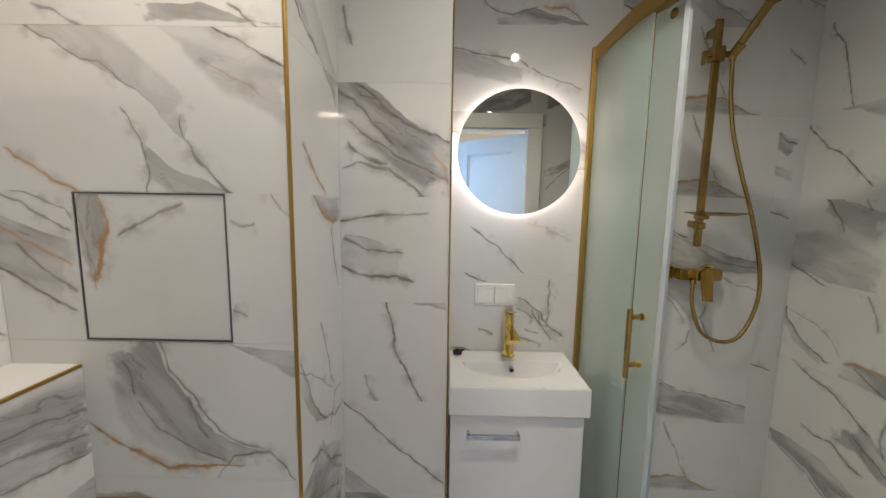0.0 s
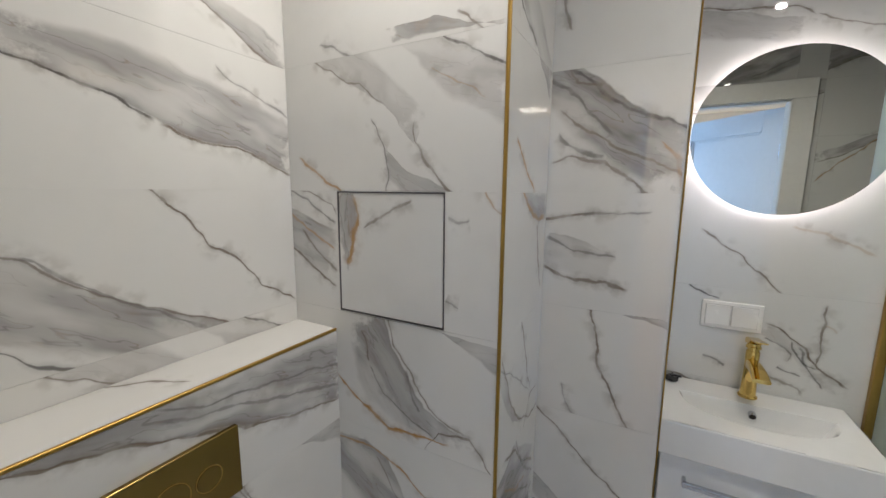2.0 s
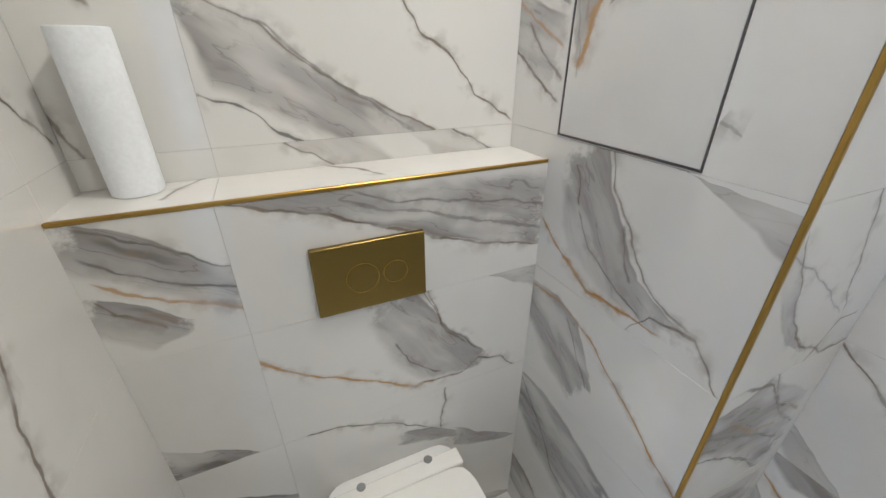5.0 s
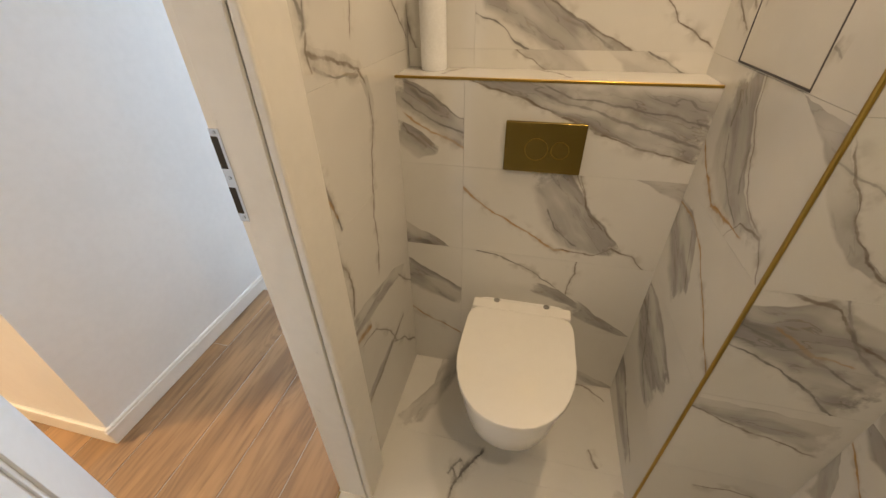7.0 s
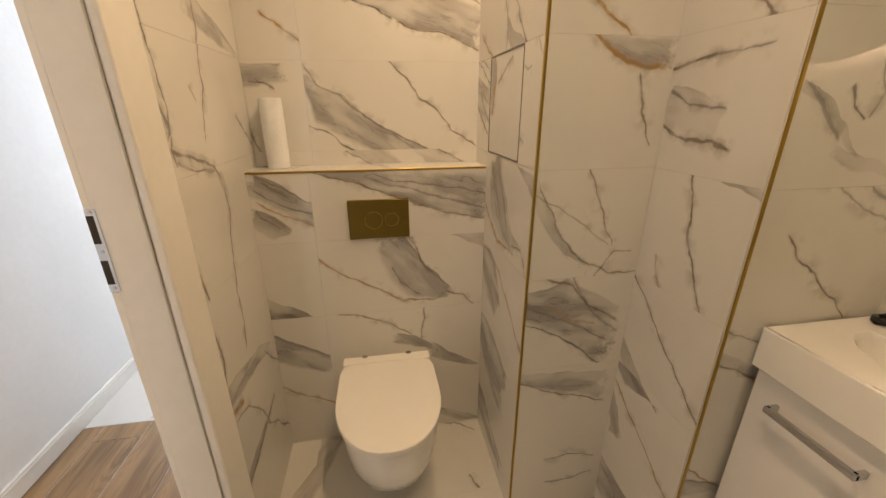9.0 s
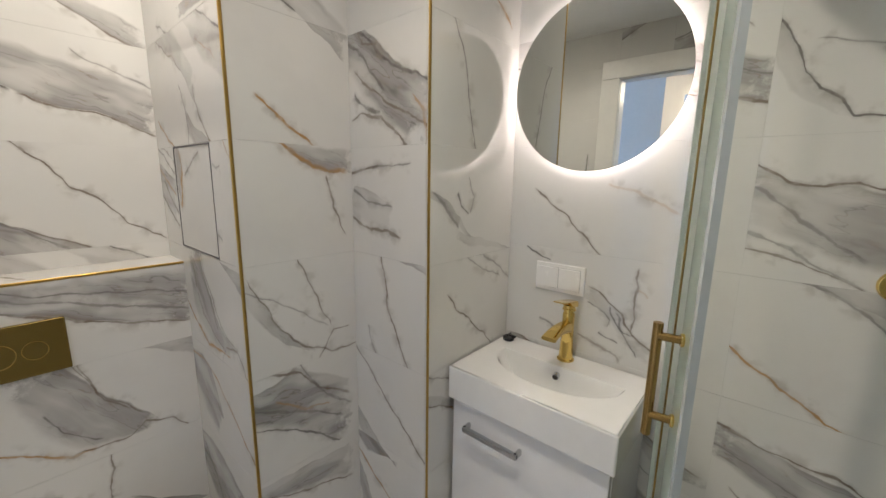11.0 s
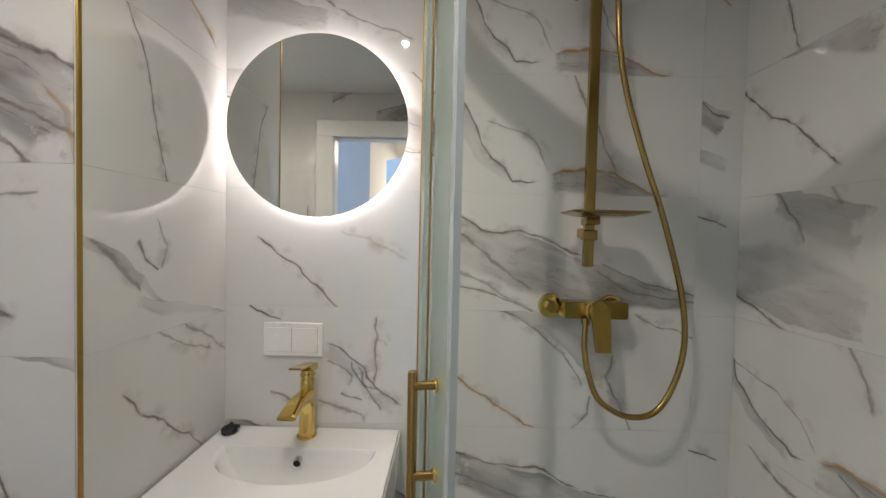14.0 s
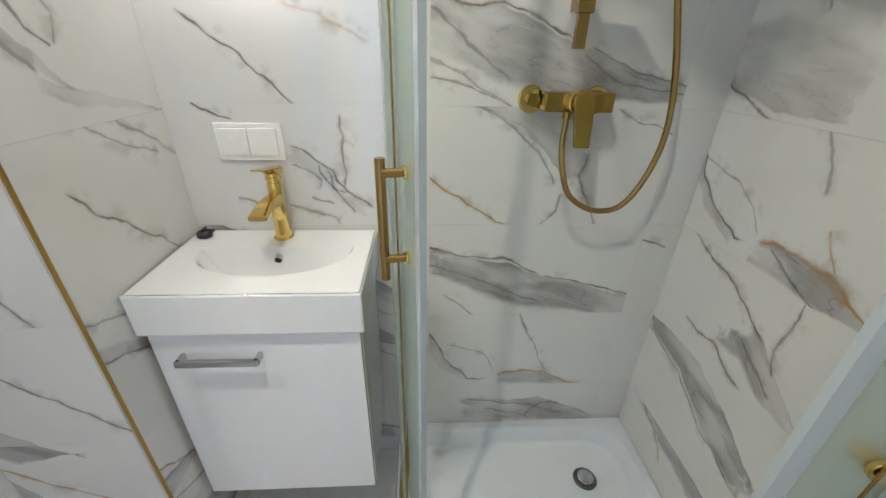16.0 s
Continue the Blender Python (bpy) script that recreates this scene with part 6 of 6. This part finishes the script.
# ---- edge trims ----
def trims():
    def strip(name, lo, hi):
        tagged(link_mesh(name, box(lo, hi, 0.0015, 1), M["trim"]), kind="structure", label="thin gold metal tile edge trim")
    w = 0.0072
    strip("trim_hatch_corner", (X_RET - w + 0.0015, Y_HATCH - 0.0015, 0.001), (X_RET + 0.0015, Y_HATCH + w - 0.0015, CEIL - 0.001))
    strip("trim_column_corner", (X_SIDE - 0.0022, Y_COL - 0.0012, 0.001), (X_SIDE + 0.0015, Y_COL + w + 0.0008, CEIL - 0.001))
    strip("trim_ledge", (X_LEDGE - w + 0.0015, Y_SOUTH + 0.0005, Z_LEDGE - w + 0.0015), (X_LEDGE + 0.0015, Y_HATCH - 0.0005, Z_LEDGE + 0.0015))
    strip("trim_threshold", (DOOR_L + 0.001, Y_HALL - 0.003, -0.006), (DOOR_R - 0.001, Y_HALL + 0.0028, 0.002))


def skirting():
    def run(name, lo, hi):
        tagged(link_mesh(name, box(lo, hi, 0.005, 3), M["paint"]), kind="structure", label="white skirting board with a rounded top edge")
    h, d = 0.085, 0.014
    run("baseboard_hall_south", (-3.0, HALL_Y, 0), (HALL_X + d, HALL_Y + d, h))
    run("baseboard_hall_corner", (HALL_X, -3.15, 0), (HALL_X + d, HALL_Y, h))
    run("baseboard_hall_north", (-3.0, Y_HALL - 0.012 - d, 0), (DOOR_L - 0.085, Y_HALL - 0.012, h))
    def lip(name, lo, hi):
        tagged(link_mesh(name, box(lo, hi, 0.002, 2), M["paint"]), kind="structure", label="narrow white bead on the skirting board")
    lip("baseboard_bead_south", (-3.0, HALL_Y + 0.001, h - 0.022), (HALL_X + d + 0.003, HALL_Y + d + 0.003, h - 0.012))


washbasin(), cabinet(), basin_tap(), sink_plug(), round_mirror(), switch_frame()
toilet(), flush_plate(), tissue_roll(), access_hatch()
shower_tray(), shower_cabin(), shower_rail(), shower_mixer(), shower_hose()
for sx, sy in SPOTS:
    downlight(sx, sy)
door_set(), trims(), skirting()


# ---- tiles, planks ----
MESHES = {}


def piece(key, lo, hi, thick, cut):
    """A thin slab with eased front edges, lying in its own plane from lo to hi."""
    if key not in MESHES:
        (a, b), (c, d) = lo, hi
        e = cut
        v = [(a, b, -thick), (c, b, -thick), (c, d, -thick), (a, d, -thick), (a, b, -e), (c, b, -e), (c, d, -e), (a, d, -e),
             (a + e, b + e, 0), (c - e, b + e, 0), (c - e, d - e, 0), (a + e, d - e, 0)]
        f = [(0, 1, 5, 4), (1, 2, 6, 5), (2, 3, 7, 6), (3, 0, 4, 7), (4, 5, 9, 8), (5, 6, 10, 9), (6, 7, 11, 10), (7, 4, 8, 11), (8, 9, 10, 11), (3, 2, 1, 0)]
        me = bpy.data.meshes.new("tile")
        me.from_pydata(v, [], f)
        me.materials.append(None)
        MESHES[key] = me
    return MESHES[key]


def lay(name, wall, origin, U, V, rect, us, vs, pick, thick=0.002, gap=0.0002, holes=(), cut=0.0002):
    """Lays pieces on a plane. rect: u0, u1, v0, v1 of the plane; us, vs: joints, which may lie outside; pick(i, j): the material, and whether the piece is turned."""
    N = Vector(U).cross(Vector(V))
    R = Matrix((U, V, N)).transposed().to_4x4()
    u0, u1, v0, v1 = rect
    for i, (ua, ub) in enumerate(zip(us, us[1:])):
        for j, (va, vb) in enumerate(zip(vs, vs[1:])):
            a, c, b, d = max(ua, u0), min(ub, u1), max(va, v0), min(vb, v1)
            if c - a < 0.004 or d - b < 0.004:
                continue
            cells = [(a, c, b, d)]
            for h in holes:
                nxt = []
                for (p, q, r, s) in cells:
                    if h[0] >= q or h[1] <= p or h[2] >= s or h[3] <= r:
                        nxt.append((p, q, r, s))
                        continue
                    x0, x1 = max(h[0], p), min(h[1], q)
                    nxt += [(p, x0, r, s), (x1, q, r, s), (x0, x1, r, max(h[2], r)), (x0, x1, min(h[3], s), s)]
                cells = [k for k in nxt if k[1] - k[0] > 0.003 and k[3] - k[2] > 0.003]
            mat, turned = pick(i, j)
            for (p, q, r, s) in cells:
                g = gap
                lo, hi = (p + g, r + g), (q - g, s - g)
                O = Vector(origin)
                if turned:
                    m = Matrix.Translation(O + Vector(U) * ub + Vector(V) * vb) @ R @ Matrix.Rotation(math.pi, 4, "Z")
                    lo, hi = (ub - hi[0], vb - hi[1]), (ub - lo[0], vb - lo[1])
                else:
                    m = Matrix.Translation(O + Vector(U) * ua + Vector(V) * va) @ R
                    lo, hi = (lo[0] - ua, lo[1] - va), (hi[0] - ua, hi[1] - va)
                key = tuple(round(k, 4) for k in (*lo, *hi, thick))
                ob = new(name, piece(key, lo, hi, thick, cut))
                ob.material_slots[0].link = "OBJECT"
                ob.material_slots[0].material = mat
                ob.parent = wall
                ob.matrix_basis = m


def chooser(table, seed):
    rng = random.Random(seed)
    memo = {}

    def pick(i, j):
        if (i, j) in table:
            k = table[(i, j)]
            return M[k[0]], k[1]
        if (i, j) not in memo:
            memo[(i, j)] = (M[rng.choice(COMMON)], rng.random() < 0.5)
        return memo[(i, j)]
    return pick


X, Y, Z, NX, NY = (1, 0, 0), (0, 1, 0), (0, 0, 1), (-1, 0, 0), (0, -1, 0)
ROWS_A = [0.006 + 0.3 * k for k in range(-1, 9)]
ROWS_B = [0.022 + 0.3 * k for k in range(-1, 9)]
lay("tile", SET["wall_west"], (X_BACK, 0, 0), Y, Z, (Y_SOUTH, Y_HATCH, Z_LEDGE, CEIL), [-0.197, 0.403, 1.03], ROWS_A, chooser(T_WEST, 1))
lay("tile", SET["wall_ledge"], (X_LEDGE, 0, 0), Y, Z, (Y_SOUTH, Y_HATCH, 0, Z_LEDGE - 0.006), [-0.197, 0.403, 1.03], ROWS_A, chooser(T_LEDGE, 2))
lay("tile", SET["wall_ledge"], (0, 0, Z_LEDGE), Y, NX, (Y_SOUTH, Y_HATCH, -X_LEDGE + 0.006, -X_BACK), [-0.197, 0.403, 1.03], [0.50, 0.8], chooser(T_TOP, 3))
lay("tile", SET["wall_hatch"], (0, Y_HATCH, 0), X, Z, (X_BACK, X_RET - 0.006, 0, CEIL), [-0.712, -0.112], ROWS_A, chooser(T_HATCH, 4), holes=[HATCH])
lay("tile", SET["wall_hatch"], (X_RET, 0, 0), Y, Z, (Y_HATCH + 0.006, Y_COL, 0, CEIL), [1.02, 1.62], ROWS_A, chooser(T_RET, 5))
lay("tile", SET["wall_column"], (0, Y_COL, 0), X, Z, (X_RET, X_SIDE - 0.006, 0, CEIL), [-0.405, 0.195], ROWS_A, chooser(T_COL, 6))
lay("tile", SET["wall_column"], (X_SIDE, 0, 0), Y, Z, (Y_COL + 0.006, Y_MIRROR, 0, CEIL), [1.14, 1.74], ROWS_A, chooser(T_SIDE, 7))
lay("tile", SET["wall_north"], (0, Y_MIRROR, 0), X, Z, (X_SIDE, X_RIGHT, 0, CEIL), [0.195, 0.795, 1.395, 1.995], ROWS_B, chooser(T_NORTH, 8))
lay("tile", SET["wall_east"], (X_RIGHT, 0, 0), NY, Z, (-Y_MIRROR, -Y_SOUTH, 0, CEIL), [-1.74, -1.14, -0.54, 0.06], ROWS_B, chooser(T_EAST, 9))
lay("tile", SET["wall_south_left"], (0, Y_SOUTH, 0), NX, Z, (-DOOR_L + 0.02, -X_BACK, 0, CEIL), [-0.03, 0.57, 1.17], ROWS_SOUTH, chooser(T_SOUTH, 10))
lay("tile", SET["wall_south_right"], (0, Y_SOUTH, 0), NX, Z, (-X_RIGHT, -DOOR_R - 0.02, 0, CEIL), [-1.5, -0.9, -0.3], ROWS_B, chooser({}, 11))
lay("tile", SET["wall_south_lintel"], (0, Y_SOUTH, 0), NX, Z, (-DOOR_R - 0.02, -DOOR_L + 0.02, DOOR_H + 0.02, CEIL), [-0.9, -0.3, 0.3], ROWS_B, chooser({}, 12))
lay("tile", SET["floor"], (0, 0, 0), X, Y, (X_BACK, X_RIGHT, Y_HALL + 0.003, Y_MIRROR), [-0.812, -0.212, 0.388, 0.988, 1.588], [0.055, 0.655, 1.255, 1.855], chooser(T_FLOOR, 13), holes=[(-0.9, X_RET - 0.01, Y_HATCH + 0.01, 1.8), (-0.9, X_SIDE - 0.01, Y_COL + 0.01, 1.8)])
lay("tile", SET["hall_floor"], (0, 0, 0), X, Y, (-3.1, -0.80, HALL_Y, Y_HALL), [-3.2, -2.6, -2.0, -1.4, -0.80], [-0.755, -0.155, 0.445], chooser({}, 14))


def planks():
    rng = random.Random(5)
    w, y = 0.1985, 0.134
    first = [1.30, 1.22, 1.10, 0.093, 0.388, 0.30]
    while y > -3.2:
        top, lo = min(y, Y_HALL - 0.002), max(y - w, -3.2)
        x = -0.798 if y > HALL_Y else HALL_X - 0.1
        run = first.pop(0) if first else rng.uniform(0.35, 1.1)
        while x < 2.0:
            e = min(x + run, 2.0)
            run = 1.28
            if e - x > 0.01:
                me = piece(("plank", round(e - x, 4), round(top - lo, 4)), (0, 0), (e - x - 0.0022, top - lo - 0.0026), 0.002, 0.0010)
                ob = new("plank", me)
                ob.material_slots[0].link = "OBJECT"
                ob.material_slots[0].material = M["wood"]
                ob.parent = SET["hall_floor"]
                ob.matrix_basis = Matrix.Translation((x, lo, 0))
            x = e
        y -= w


planks()
